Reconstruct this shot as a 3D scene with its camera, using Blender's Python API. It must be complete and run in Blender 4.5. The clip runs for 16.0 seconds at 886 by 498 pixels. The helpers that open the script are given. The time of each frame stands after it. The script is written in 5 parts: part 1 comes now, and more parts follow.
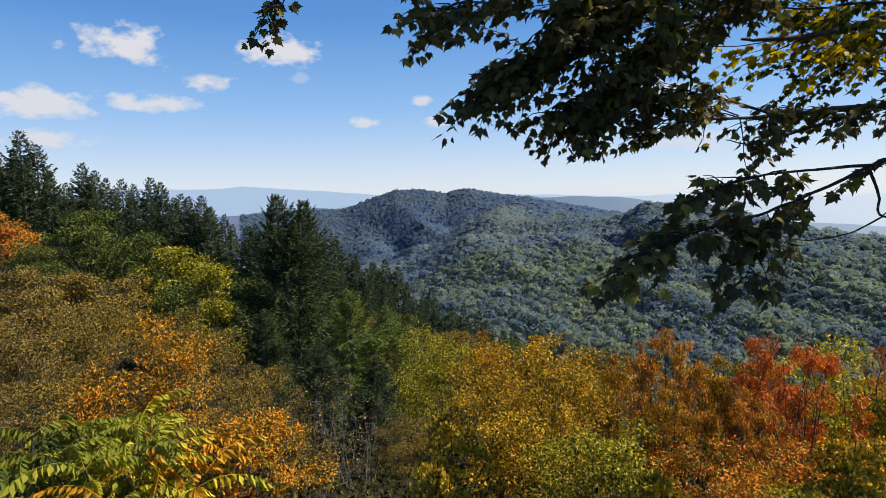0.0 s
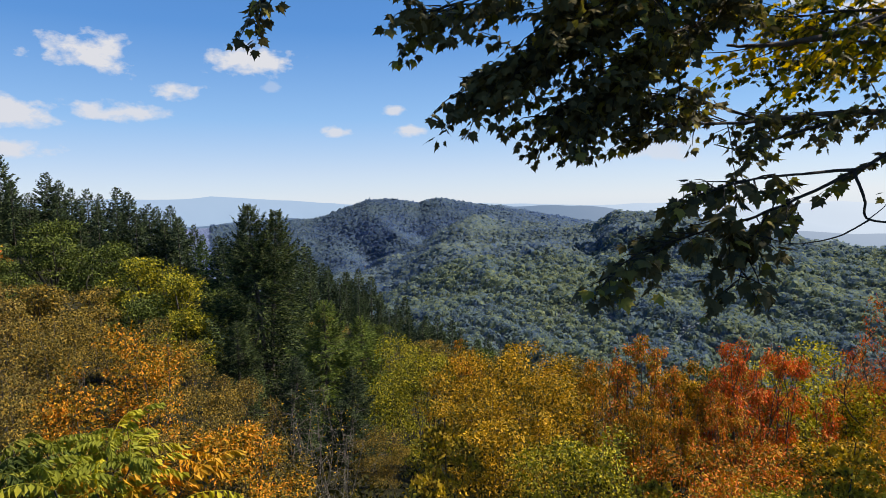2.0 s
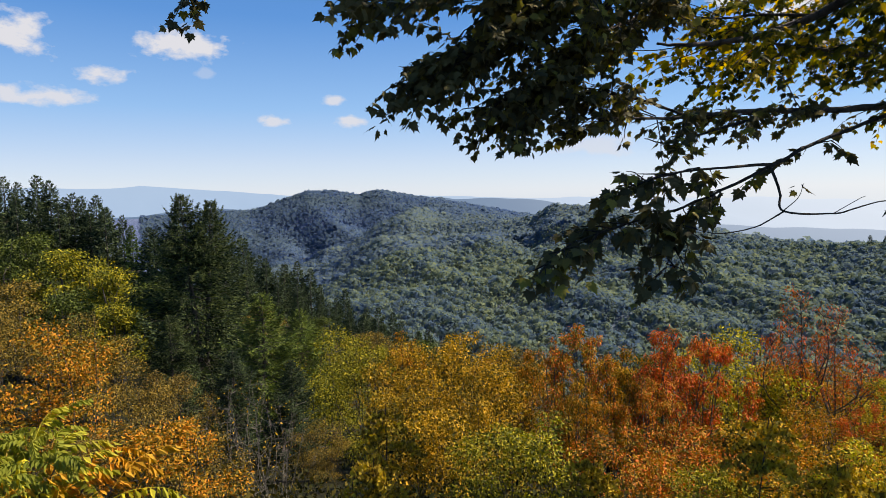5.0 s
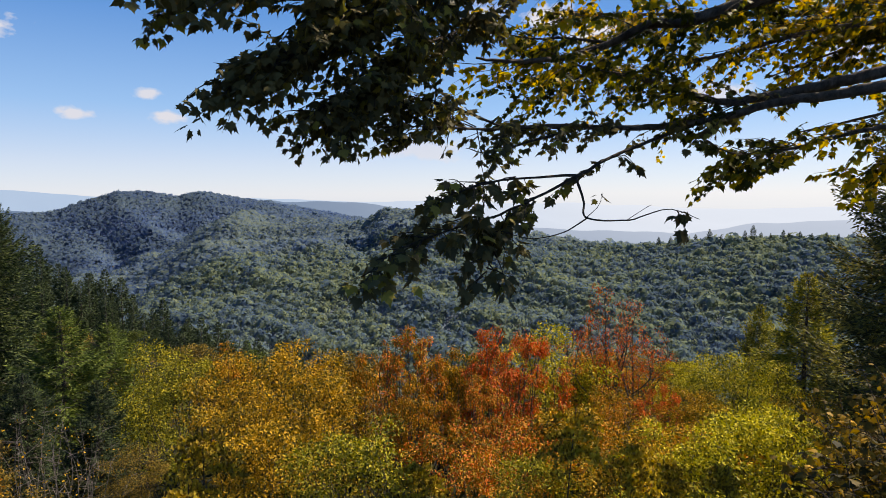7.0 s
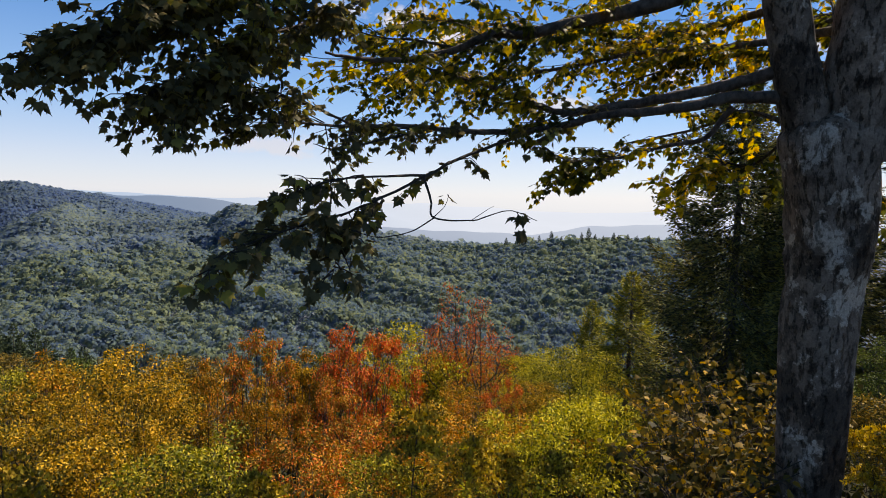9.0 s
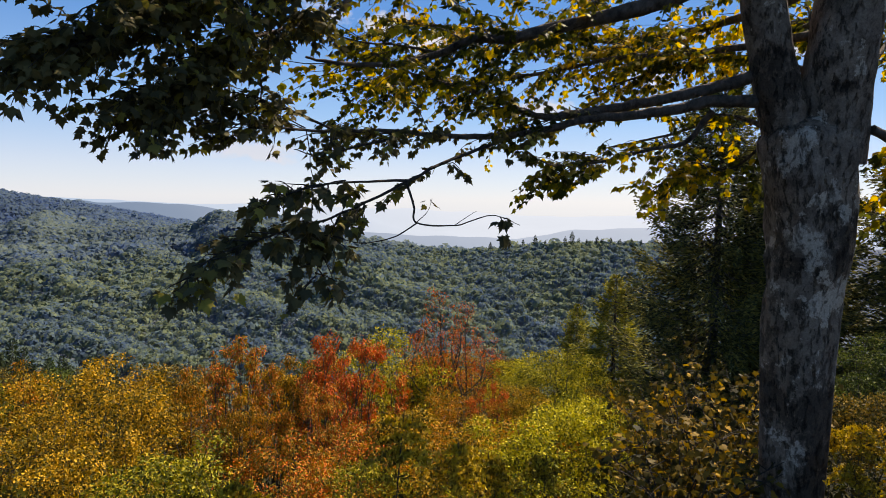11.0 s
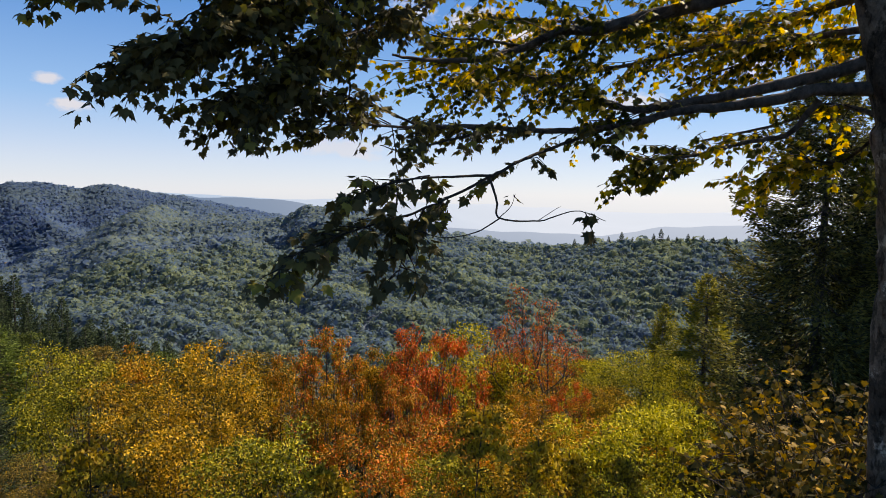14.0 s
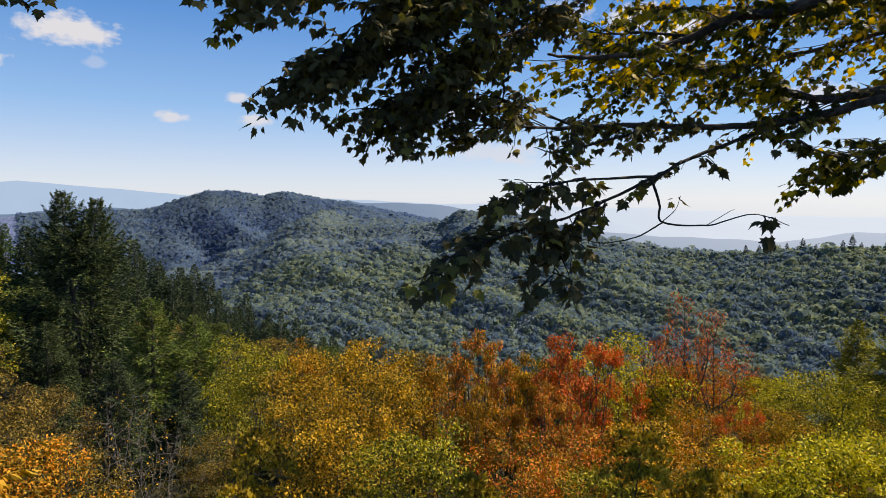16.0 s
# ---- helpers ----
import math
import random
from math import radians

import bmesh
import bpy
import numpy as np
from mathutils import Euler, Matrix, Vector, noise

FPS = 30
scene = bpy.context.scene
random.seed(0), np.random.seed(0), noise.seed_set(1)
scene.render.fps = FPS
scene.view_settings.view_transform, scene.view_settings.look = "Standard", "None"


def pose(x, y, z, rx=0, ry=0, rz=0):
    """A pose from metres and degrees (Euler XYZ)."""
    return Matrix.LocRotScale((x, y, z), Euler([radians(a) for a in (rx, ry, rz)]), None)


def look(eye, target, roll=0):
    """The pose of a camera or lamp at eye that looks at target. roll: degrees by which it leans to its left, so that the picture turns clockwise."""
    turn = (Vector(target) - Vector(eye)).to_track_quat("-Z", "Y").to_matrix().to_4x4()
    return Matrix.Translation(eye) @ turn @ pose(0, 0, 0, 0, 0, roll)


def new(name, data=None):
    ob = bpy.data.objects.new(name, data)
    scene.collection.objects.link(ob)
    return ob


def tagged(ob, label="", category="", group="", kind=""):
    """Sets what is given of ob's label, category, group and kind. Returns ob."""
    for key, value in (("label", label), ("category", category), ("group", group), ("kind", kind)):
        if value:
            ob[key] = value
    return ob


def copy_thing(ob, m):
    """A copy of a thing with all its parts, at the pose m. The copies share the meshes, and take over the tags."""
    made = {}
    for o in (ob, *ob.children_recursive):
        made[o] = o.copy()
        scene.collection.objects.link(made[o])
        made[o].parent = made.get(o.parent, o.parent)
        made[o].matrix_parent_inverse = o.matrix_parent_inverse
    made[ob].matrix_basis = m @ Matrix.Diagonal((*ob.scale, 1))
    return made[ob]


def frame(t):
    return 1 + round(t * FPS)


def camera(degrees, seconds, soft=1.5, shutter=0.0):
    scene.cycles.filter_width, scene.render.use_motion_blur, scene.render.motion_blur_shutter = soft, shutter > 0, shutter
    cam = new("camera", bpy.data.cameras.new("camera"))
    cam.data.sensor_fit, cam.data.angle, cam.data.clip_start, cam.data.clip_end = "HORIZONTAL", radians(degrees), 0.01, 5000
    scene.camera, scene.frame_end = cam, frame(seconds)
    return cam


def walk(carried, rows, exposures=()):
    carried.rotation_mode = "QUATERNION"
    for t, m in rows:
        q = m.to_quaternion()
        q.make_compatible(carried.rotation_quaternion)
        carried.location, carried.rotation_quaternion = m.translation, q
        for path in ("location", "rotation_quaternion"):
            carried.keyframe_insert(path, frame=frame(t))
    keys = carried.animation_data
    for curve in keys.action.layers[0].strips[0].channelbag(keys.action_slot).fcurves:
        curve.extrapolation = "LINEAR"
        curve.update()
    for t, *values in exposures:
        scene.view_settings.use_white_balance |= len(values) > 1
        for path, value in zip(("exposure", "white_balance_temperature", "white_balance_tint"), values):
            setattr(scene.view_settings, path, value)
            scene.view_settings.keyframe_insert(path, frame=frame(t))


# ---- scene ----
cam = camera(71.2, 16.0, soft=0.65)
PATH = [
    (0, pose(0.000, -0.000, 1.600, 84.76, 1.29, -0.00)),
    (0.5, pose(-0.068, 0.049, 1.607, 84.89, 1.19, -0.65)),
    (1, pose(-0.065, 0.052, 1.598, 85.14, 1.33, -0.95)),
    (1.5, pose(-0.074, 0.051, 1.594, 85.44, 1.22, -1.16)),
    (2, pose(-0.083, 0.057, 1.582, 85.56, 1.45, -2.52)),
    (2.5, pose(-0.137, 0.052, 1.569, 85.20, 2.38, -4.77)),
    (3, pose(-0.189, 0.019, 1.577, 84.61, 1.77, -4.68)),
    (5.5, pose(-0.072, 0.028, 1.568, 84.73, 0.46, -10.30)),
    (6, pose(-0.072, 0.018, 1.576, 84.44, 0.03, -13.78)),
    (6.5, pose(-0.065, 0.027, 1.572, 84.59, 0.42, -18.75)),
    (7, pose(-0.051, 0.041, 1.579, 84.92, 0.19, -23.36)),
    (7.5, pose(-0.053, 0.024, 1.567, 85.14, -0.65, -27.68)),
    (8, pose(-0.059, 0.002, 1.574, 84.85, -1.32, -32.29)),
    (8.5, pose(-0.019, 0.032, 1.569, 84.86, -1.49, -35.35)),
    (9, pose(-0.015, 0.033, 1.574, 85.00, -1.37, -36.66)),
    (9.5, pose(-0.014, 0.035, 1.572, 85.03, -1.73, -37.51)),
    (10, pose(-0.016, 0.035, 1.577, 85.36, -1.26, -37.94)),
    (12.5, pose(0.037, 0.068, 1.572, 85.48, -0.68, -37.97)),
    (13, pose(0.031, 0.058, 1.573, 85.31, -0.94, -35.51)),
    (13.5, pose(0.022, 0.061, 1.572, 85.32, -0.82, -32.83)),
    (14, pose(0.001, 0.044, 1.572, 84.94, -1.08, -30.49)),
    (14.5, pose(0.011, 0.061, 1.565, 84.94, -1.04, -28.27)),
    (15, pose(0.013, 0.077, 1.569, 84.96, -0.61, -24.59)),
    (15.5, pose(0.012, 0.088, 1.568, 85.02, -0.67, -20.30)),
    (16, pose(0.029, 0.104, 1.568, 85.14, -0.53, -16.42)),
]
walk(cam, PATH, exposures=[(0.0, 0.86, 6850, 13), (3.0, 0.86, 6850, 13), (6.0, 0.90, 7100, 16), (8.5, 0.92, 7350, 18), (13.0, 0.92, 7400, 18), (16.0, 0.86, 7150, 16)])

# ---- world, sun, sky ----
SUN_AZ, SUN_EL = 82.0, 48.0        # degrees right of straight ahead, and above the horizon


def aim(az, el):
    """Unit vector, az degrees to the right of +y, el degrees up."""
    a, e = radians(az), radians(el)
    return Vector((math.sin(a) * math.cos(e), math.cos(a) * math.cos(e), math.sin(e)))


EYE = Vector((0, 0, 1.6))


def spot(az, el, d):
    return EYE + aim(az, el) * d


def ramp(nt, fac, stops, mode="LINEAR"):
    r = nt.nodes.new("ShaderNodeValToRGB")
    r.color_ramp.interpolation = mode
    el = r.color_ramp.elements
    while len(el) < len(stops):
        el.new(0.5)
    for e, (p, c) in zip(el, stops):
        e.position, e.color = p, (*c, 1)
    nt.links.new(fac, r.inputs[0])
    return r.outputs[0]


def mix_color(nt, fac, a, b, blend="MIX"):
    n = nt.nodes.new("ShaderNodeMix")
    n.data_type, n.blend_type = "RGBA", blend
    for sock, v in ((n.inputs[0], fac), (n.inputs[6], a), (n.inputs[7], b)):
        if isinstance(v, (int, float)):
            sock.default_value = v
        elif isinstance(v, tuple):
            sock.default_value = (*v, 1)
        else:
            nt.links.new(v, sock)
    return n.outputs[2]


def build_world():
    world = bpy.data.worlds.new("sky")
    scene.world = world
    world.use_nodes = True
    nt = world.node_tree
    nt.nodes.clear()
    out = nt.nodes.new("ShaderNodeOutputWorld")
    sky = nt.nodes.new("ShaderNodeTexSky")
    sky.sky_type = "NISHITA"
    sky.sun_disc = False
    sky.sun_elevation, sky.sun_rotation = radians(SUN_EL), radians(SUN_AZ)
    sky.altitude, sky.air_density, sky.dust_density, sky.ozone_density = 1200, 1.0, 0.35, 3.0
    back = nt.nodes.new("ShaderNodeBackground")
    back.inputs[1].default_value = 0.075
    vivid = nt.nodes.new("ShaderNodeHueSaturation")
    vivid.inputs["Saturation"].default_value = 1.25
    nt.links.new(sky.outputs[0], vivid.inputs["Color"])
    # pale belt of haze over the horizon
    coord = nt.nodes.new("ShaderNodeTexCoord")
    vec = coord.outputs["Generated"]
    xyz = nt.nodes.new("ShaderNodeSeparateXYZ")
    nt.links.new(vec, xyz.inputs[0])
    belt = ramp(nt, xyz.outputs["Z"], [(0.0, (4.75, 5.75, 7.2)), (0.05, (3.95, 5.05, 7.0)), (0.13, (2.15, 4.0, 6.9)), (0.26, (.75, 2.35, 5.7)), (0.45, (.45, 1.6, 4.7))])
    amount = ramp(nt, xyz.outputs["Z"], [(0.0, (.75,) * 3), (0.3, (.7,) * 3), (0.6, (0,) * 3)])
    nt.links.new(mix_color(nt, amount, vivid.outputs[0], belt), back.inputs[0])
    cloud = nt.nodes.new("ShaderNodeBackground")
    cloud.inputs[0].default_value = (0.89, 0.95, 1.05, 1)
    cloud.inputs[1].default_value = 0.43
    mix = nt.nodes.new("ShaderNodeMixShader")

    def math_node(op, a, b=None, clamp=False):
        n = nt.nodes.new("ShaderNodeMath")
        n.operation, n.use_clamp = op, clamp
        for i, v in enumerate((a, b)):
            if v is None:
                continue
            if isinstance(v, (int, float)):
                n.inputs[i].default_value = v
            else:
                nt.links.new(v, n.inputs[i])
        return n.outputs[0]

    def dot(v):
        n = nt.nodes.new("ShaderNodeVectorMath")
        n.operation = "DOT_PRODUCT"
        nt.links.new(vec, n.inputs[0])
        n.inputs[1].default_value = v
        return n.outputs["Value"]

    stretch = nt.nodes.new("ShaderNodeMapping")
    stretch.inputs["Scale"].default_value = (1, 1, 1.7)
    nt.links.new(vec, stretch.inputs[0])
    tex = nt.nodes.new("ShaderNodeTexNoise")
    tex.inputs["Scale"].default_value, tex.inputs["Detail"].default_value, tex.inputs["Roughness"].default_value = 26, 7, 0.58
    nt.links.new(stretch.outputs[0], tex.inputs["Vector"])
    rough = math_node("MULTIPLY", math_node("SUBTRACT", tex.outputs["Fac"], 0.5), 2.6)
    total = None
    # azimuth, elevation, half width, half height in degrees, weight
    for az, el, w, h, k in CLOUDS_A + CLOUDS_B:
        c = aim(az, el)
        side = Vector((math.cos(radians(az)), -math.sin(radians(az)), 0))
        up = side.cross(c)
        u = math_node("DIVIDE", dot(side), math.sin(radians(w)))
        v = math_node("DIVIDE", math_node("SUBTRACT", dot(up), 0.0), math.sin(radians(h)))
        d = math_node("MULTIPLY", 1.15, math_node("SQRT", math_node("ADD", math_node("MULTIPLY", u, u), math_node("MULTIPLY", v, v))))
        m = math_node("ADD", math_node("SUBTRACT", 1.0, d), rough)
        m = math_node("MULTIPLY", math_node("MULTIPLY", m, 1.8, True), k)
        m = math_node("MULTIPLY", m, math_node("GREATER_THAN", dot(c), 0.5))
        total = m if total is None else math_node("MAXIMUM", total, m)
    nt.links.new(total, mix.inputs[0])
    nt.links.new(back.outputs[0], mix.inputs[1])
    nt.links.new(cloud.outputs[0], mix.inputs[2])
    nt.links.new(mix.outputs[0], out.inputs[0])


CLOUDS_A = [(-26.9, 12.2, 4.0, 1.8, 1.0), (-14.1, 12.4, 4.6, 1.5, 1.0), (-20.4, 9.7, 2.2, 0.9, .95), (-32.3, 7.5, 5.0, 1.5, .95),
            (-24.9, 7.7, 4.2, 1.0, .9), (-32.1, 4.9, 3.6, 0.9, .9), (-1.8, 8.3, 1.3, 0.7, .85), (-0.7, 6.6, 1.9, .8, .9),
            (-7.1, 6.5, 2.1, .6, .85), (-12.6, 10.2, 1.0, .6, .3)]
CLOUDS_B = [(32.6, 15.0, 2.6, 1.6, 1.0), (37.1, 13.8, 3.2, 1.4, 1.0), (56.4, 10.8, 2.6, 1.6, .9), (47.2, 8.2, 3.0, 1.2, .8),
            (66.2, 13.0, 3.5, 1.6, .9), (27.0, 15.5, 3.0, 1.5, .8), (18, 8, 4, 1.4, .7), (21, 4, 6, 1.2, .6), (8, 22, 6, 2.4, .9)]
build_world()

sun_data = bpy.data.lights.new("sun", "SUN")
sun_data.energy, sun_data.angle, sun_data.color = 4.4, radians(0.53), (1.0, 0.92, 0.79)
sun = new("sun", sun_data)
sun.matrix_world = look(aim(SUN_AZ, SUN_EL) * 100, (0, 0, 0))

# ---- materials ----


def node_material(name):
    m = bpy.data.materials.new(name)
    m.use_nodes = True
    nt = m.node_tree
    return m, nt, nt.nodes["Principled BSDF"]


def noise_tex(nt, scale, detail=4, rough=0.55, vector=None):
    n = nt.nodes.new("ShaderNodeTexNoise")
    n.inputs["Scale"].default_value, n.inputs["Detail"].default_value, n.inputs["Roughness"].default_value = scale, detail, rough
    if vector is None:
        g = nt.nodes.new("ShaderNodeNewGeometry")
        vector = g.outputs["Position"]
    nt.links.new(vector, n.inputs["Vector"])
    return n.outputs["Fac"]


def bump(nt, height, strength, distance, target):
    b = nt.nodes.new("ShaderNodeBump")
    b.inputs["Strength"].default_value, b.inputs["Distance"].default_value = strength, distance
    nt.links.new(height, b.inputs["Height"])
    nt.links.new(b.outputs[0], target)


def leaf_material(name, colours, through_light=0.18, gloss=0.6, patch=1.6, drift=1.2):
    """Foliage: each leaf takes its own colour from the list, with drifts of colour through the crown."""
    m, nt, p = node_material(name)
    geo = nt.nodes.new("ShaderNodeNewGeometry")
    n = noise_tex(nt, patch, 2)
    a = nt.nodes.new("ShaderNodeMath")
    a.operation = "MULTIPLY_ADD"
    nt.links.new(n, a.inputs[0])
    a.inputs[1].default_value = drift
    a.inputs[2].default_value = -drift / 2
    s = nt.nodes.new("ShaderNodeMath")
    s.operation, s.use_clamp = "ADD", True
    nt.links.new(a.outputs[0], s.inputs[0])
    nt.links.new(geo.outputs["Random Per Island"], s.inputs[1])
    stops = [((i + 0.5) / len(colours), c) for i, c in enumerate(colours)]
    col = ramp(nt, s.outputs[0], stops)
    grain = noise_tex(nt, 60, 2)
    col = mix_color(nt, grain, col, mix_color(nt, 1.0, col, (0.72, 0.75, 0.7), "MULTIPLY"))
    nt.links.new(col, p.inputs["Base Color"])
    p.inputs["Roughness"].default_value = gloss
    p.inputs["Specular IOR Level"].default_value = 0.08
    tr = nt.nodes.new("ShaderNodeBsdfTranslucent")
    bright = nt.nodes.new("ShaderNodeHueSaturation")
    bright.inputs["Saturation"].default_value, bright.inputs["Value"].default_value = 1.1, 1.25
    nt.links.new(col, bright.inputs["Color"])
    nt.links.new(bright.outputs[0], tr.inputs[0])
    mx = nt.nodes.new("ShaderNodeMixShader")
    mx.inputs[0].default_value = through_light
    nt.links.new(p.outputs[0], mx.inputs[1])
    nt.links.new(tr.outputs[0], mx.inputs[2])
    nt.links.new(mx.outputs[0], nt.nodes["Material Output"].inputs[0])
    return m


def bark_material(name, dark, pale, scale=9.0, lichen=None):
    m, nt, p = node_material(name)
    co = nt.nodes.new("ShaderNodeTexCoord")
    mp = nt.nodes.new("ShaderNodeMapping")
    mp.inputs["Scale"].default_value = (1, 1, 0.75)
    nt.links.new(co.outputs["Object"], mp.inputs[0])
    n1 = noise_tex(nt, scale, 9, 0.7, mp.outputs[0])
    col = ramp(nt, n1, [(0.36, dark), (0.5, tuple((a + b) / 2 for a, b in zip(dark, pale))), (0.66, pale)])
    height_of = n1
    if lichen:
        blot = noise_tex(nt, 3.0, 9, 0.68, co.outputs["Object"])
        col = mix_color(nt, ramp(nt, blot, [(0.55, (0, 0, 0)), (0.575, (.75,) * 3)]), col, lichen)
        dark_blot = noise_tex(nt, 1.9, 9, 0.72, mp.outputs[0])
        col = mix_color(nt, ramp(nt, dark_blot, [(0.44, (.8,) * 3), (0.48, (0, 0, 0))]), col, tuple(c * .45 for c in dark))
        # fine cracks that run mostly upwards, and a rough skin between them
        grain = nt.nodes.new("ShaderNodeMapping")
        grain.inputs["Scale"].default_value = (1, 1, 0.42)
        nt.links.new(co.outputs["Object"], grain.inputs[0])
        crease = noise_tex(nt, 24, 10, 0.72, grain.outputs[0])
        crack = ramp(nt, crease, [(0.36, (0, 0, 0)), (0.47, (1, 1, 1))])
        skin = noise_tex(nt, 75, 6, 0.7, co.outputs["Object"])
        col = mix_color(nt, 1.0, col, ramp(nt, skin, [(0.34, (.6,) * 3), (0.62, (1, 1, 1))]), "MULTIPLY")
        col = mix_color(nt, crack, mix_color(nt, 1.0, col, (.42, .37, .33), "MULTIPLY"), col)
        height_of = mix_color(nt, 0.5, mix_color(nt, 0.4, n1, skin), crack)
    nt.links.new(col, p.inputs["Base Color"])
    p.inputs["Roughness"].default_value = 0.92
    p.inputs["Specular IOR Level"].default_value = 0.2
    bump(nt, height_of, 1.0, 0.03, p.inputs["Normal"])
    return m


def ground_material(name, colours, scale):
    m, nt, p = node_material(name)
    n1 = noise_tex(nt, scale, 6, 0.6)
    col = ramp(nt, n1, [(0.3 + 0.4 * i / (len(colours) - 1), c) for i, c in enumerate(colours)])
    n2 = noise_tex(nt, scale * 9, 4, 0.6)
    col = mix_color(nt, n2, col, mix_color(nt, 1.0, col, (0.5, 0.5, 0.5), "MULTIPLY"))
    nt.links.new(col, p.inputs["Base Color"])
    p.inputs["Roughness"].default_value = 0.95
    p.inputs["Specular IOR Level"].default_value = 0.1
    bump(nt, n2, 0.6, 0.5 / scale, p.inputs["Normal"])
    return m


def forest_material(name, colours, patch_scale):
    """Far woods: crown by crown variation and slow drifts over the slope."""
    m, nt, p = node_material(name)
    geo = nt.nodes.new("ShaderNodeNewGeometry")
    n = noise_tex(nt, patch_scale, 3)
    add = nt.nodes.new("ShaderNodeMath")
    add.operation, add.use_clamp = "MULTIPLY_ADD", True
    nt.links.new(n, add.inputs[0])
    add.inputs[1].default_value = 1.6
    add.inputs[2].default_value = -0.8
    add2 = nt.nodes.new("ShaderNodeMath")
    add2.operation, add2.use_clamp = "ADD", True
    add.use_clamp = False
    nt.links.new(add.outputs[0], add2.inputs[0])
    crown = noise_tex(nt, 0.13, 1)
    own = nt.nodes.new("ShaderNodeMath")
    own.operation = "MULTIPLY_ADD"
    nt.links.new(geo.outputs["Random Per Island"], own.inputs[0])
    own.inputs[1].default_value = 0.3
    nt.links.new(ramp(nt, crown, [(.32, (-.15,) * 3), (.68, (.85,) * 3)]), own.inputs[2])
    nt.links.new(own.outputs[0], add2.inputs[1])
    col = ramp(nt, add2.outputs[0], [((i + 0.5) / len(colours), c) for i, c in enumerate(colours)])
    fine = noise_tex(nt, 0.7, 4, 0.7)
    col = mix_color(nt, ramp(nt, fine, [(0.4, (0.0,) * 3), (0.62, (1,) * 3)]), mix_color(nt, 1.0, col, (0.78, 0.80, 0.82), "MULTIPLY"), col)
    nt.links.new(col, p.inputs["Base Color"])
    p.inputs["Roughness"].default_value = 0.95
    p.inputs["Specular IOR Level"].default_value = 0.05
    bump(nt, fine, 0.3, 1.2, p.inputs["Normal"])
    tr = nt.nodes.new("ShaderNodeBsdfTranslucent")
    nt.links.new(col, tr.inputs[0])
    mx = nt.nodes.new("ShaderNodeMixShader")
    mx.inputs[0].default_value = 0.5
    nt.links.new(p.outputs[0], mx.inputs[1])
    nt.links.new(tr.outputs[0], mx.inputs[2])
    nt.links.new(mx.outputs[0], nt.nodes["Material Output"].inputs[0])
    return m


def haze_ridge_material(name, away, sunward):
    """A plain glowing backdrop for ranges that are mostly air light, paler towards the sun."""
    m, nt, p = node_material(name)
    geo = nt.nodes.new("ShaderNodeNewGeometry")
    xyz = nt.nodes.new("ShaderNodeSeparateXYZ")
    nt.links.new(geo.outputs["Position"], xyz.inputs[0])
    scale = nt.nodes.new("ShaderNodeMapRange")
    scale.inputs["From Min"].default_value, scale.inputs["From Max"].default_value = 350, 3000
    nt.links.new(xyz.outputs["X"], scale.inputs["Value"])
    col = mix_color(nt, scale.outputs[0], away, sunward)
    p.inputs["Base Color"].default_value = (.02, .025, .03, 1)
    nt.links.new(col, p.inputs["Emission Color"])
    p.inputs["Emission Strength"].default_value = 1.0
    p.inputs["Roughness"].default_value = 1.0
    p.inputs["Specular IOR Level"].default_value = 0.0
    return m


GREEN = [(.035, .05, .014), (.068, .092, .022), (.115, .145, .03), (.17, .195, .038)]
OLIVE = [(.055, .054, .020), (.138, .112, .030), (.262, .184, .036), (.410, .260, .047)]
YELLOW = [(.079, .076, .018), (.249, .178, .021), (.590, .346, .025), (.756, .431, .031)]
LIME = [(.109, .121, .022), (.328, .312, .032), (.656, .537, .038), (.688, .602, .044)]
ORANGE = [(.10, .09, .02), (.32, .21, .022), (.64, .32, .026), (.74, .27, .028)]
RUST = [(.13, .12, .026), (.33, .23, .032), (.64, .21, .034), (.76, .16, .034), (.60, .36, .04)]
RED = [(.14, .11, .026), (.48, .17, .03), (.79, .115, .034), (.80, .14, .038), (.73, .27, .042)]
SPRUCE = [(.02, .032, .02), (.042, .062, .034), (.07, .098, .045), (.11, .142, .056)]
FIR = [(.03, .055, .018), (.06, .10, .026), (.10, .155, .036), (.15, .205, .046)]
BROWN = [(.061, .052, .022), (.170, .115, .032), (.305, .194, .037), (.282, .218, .061)]
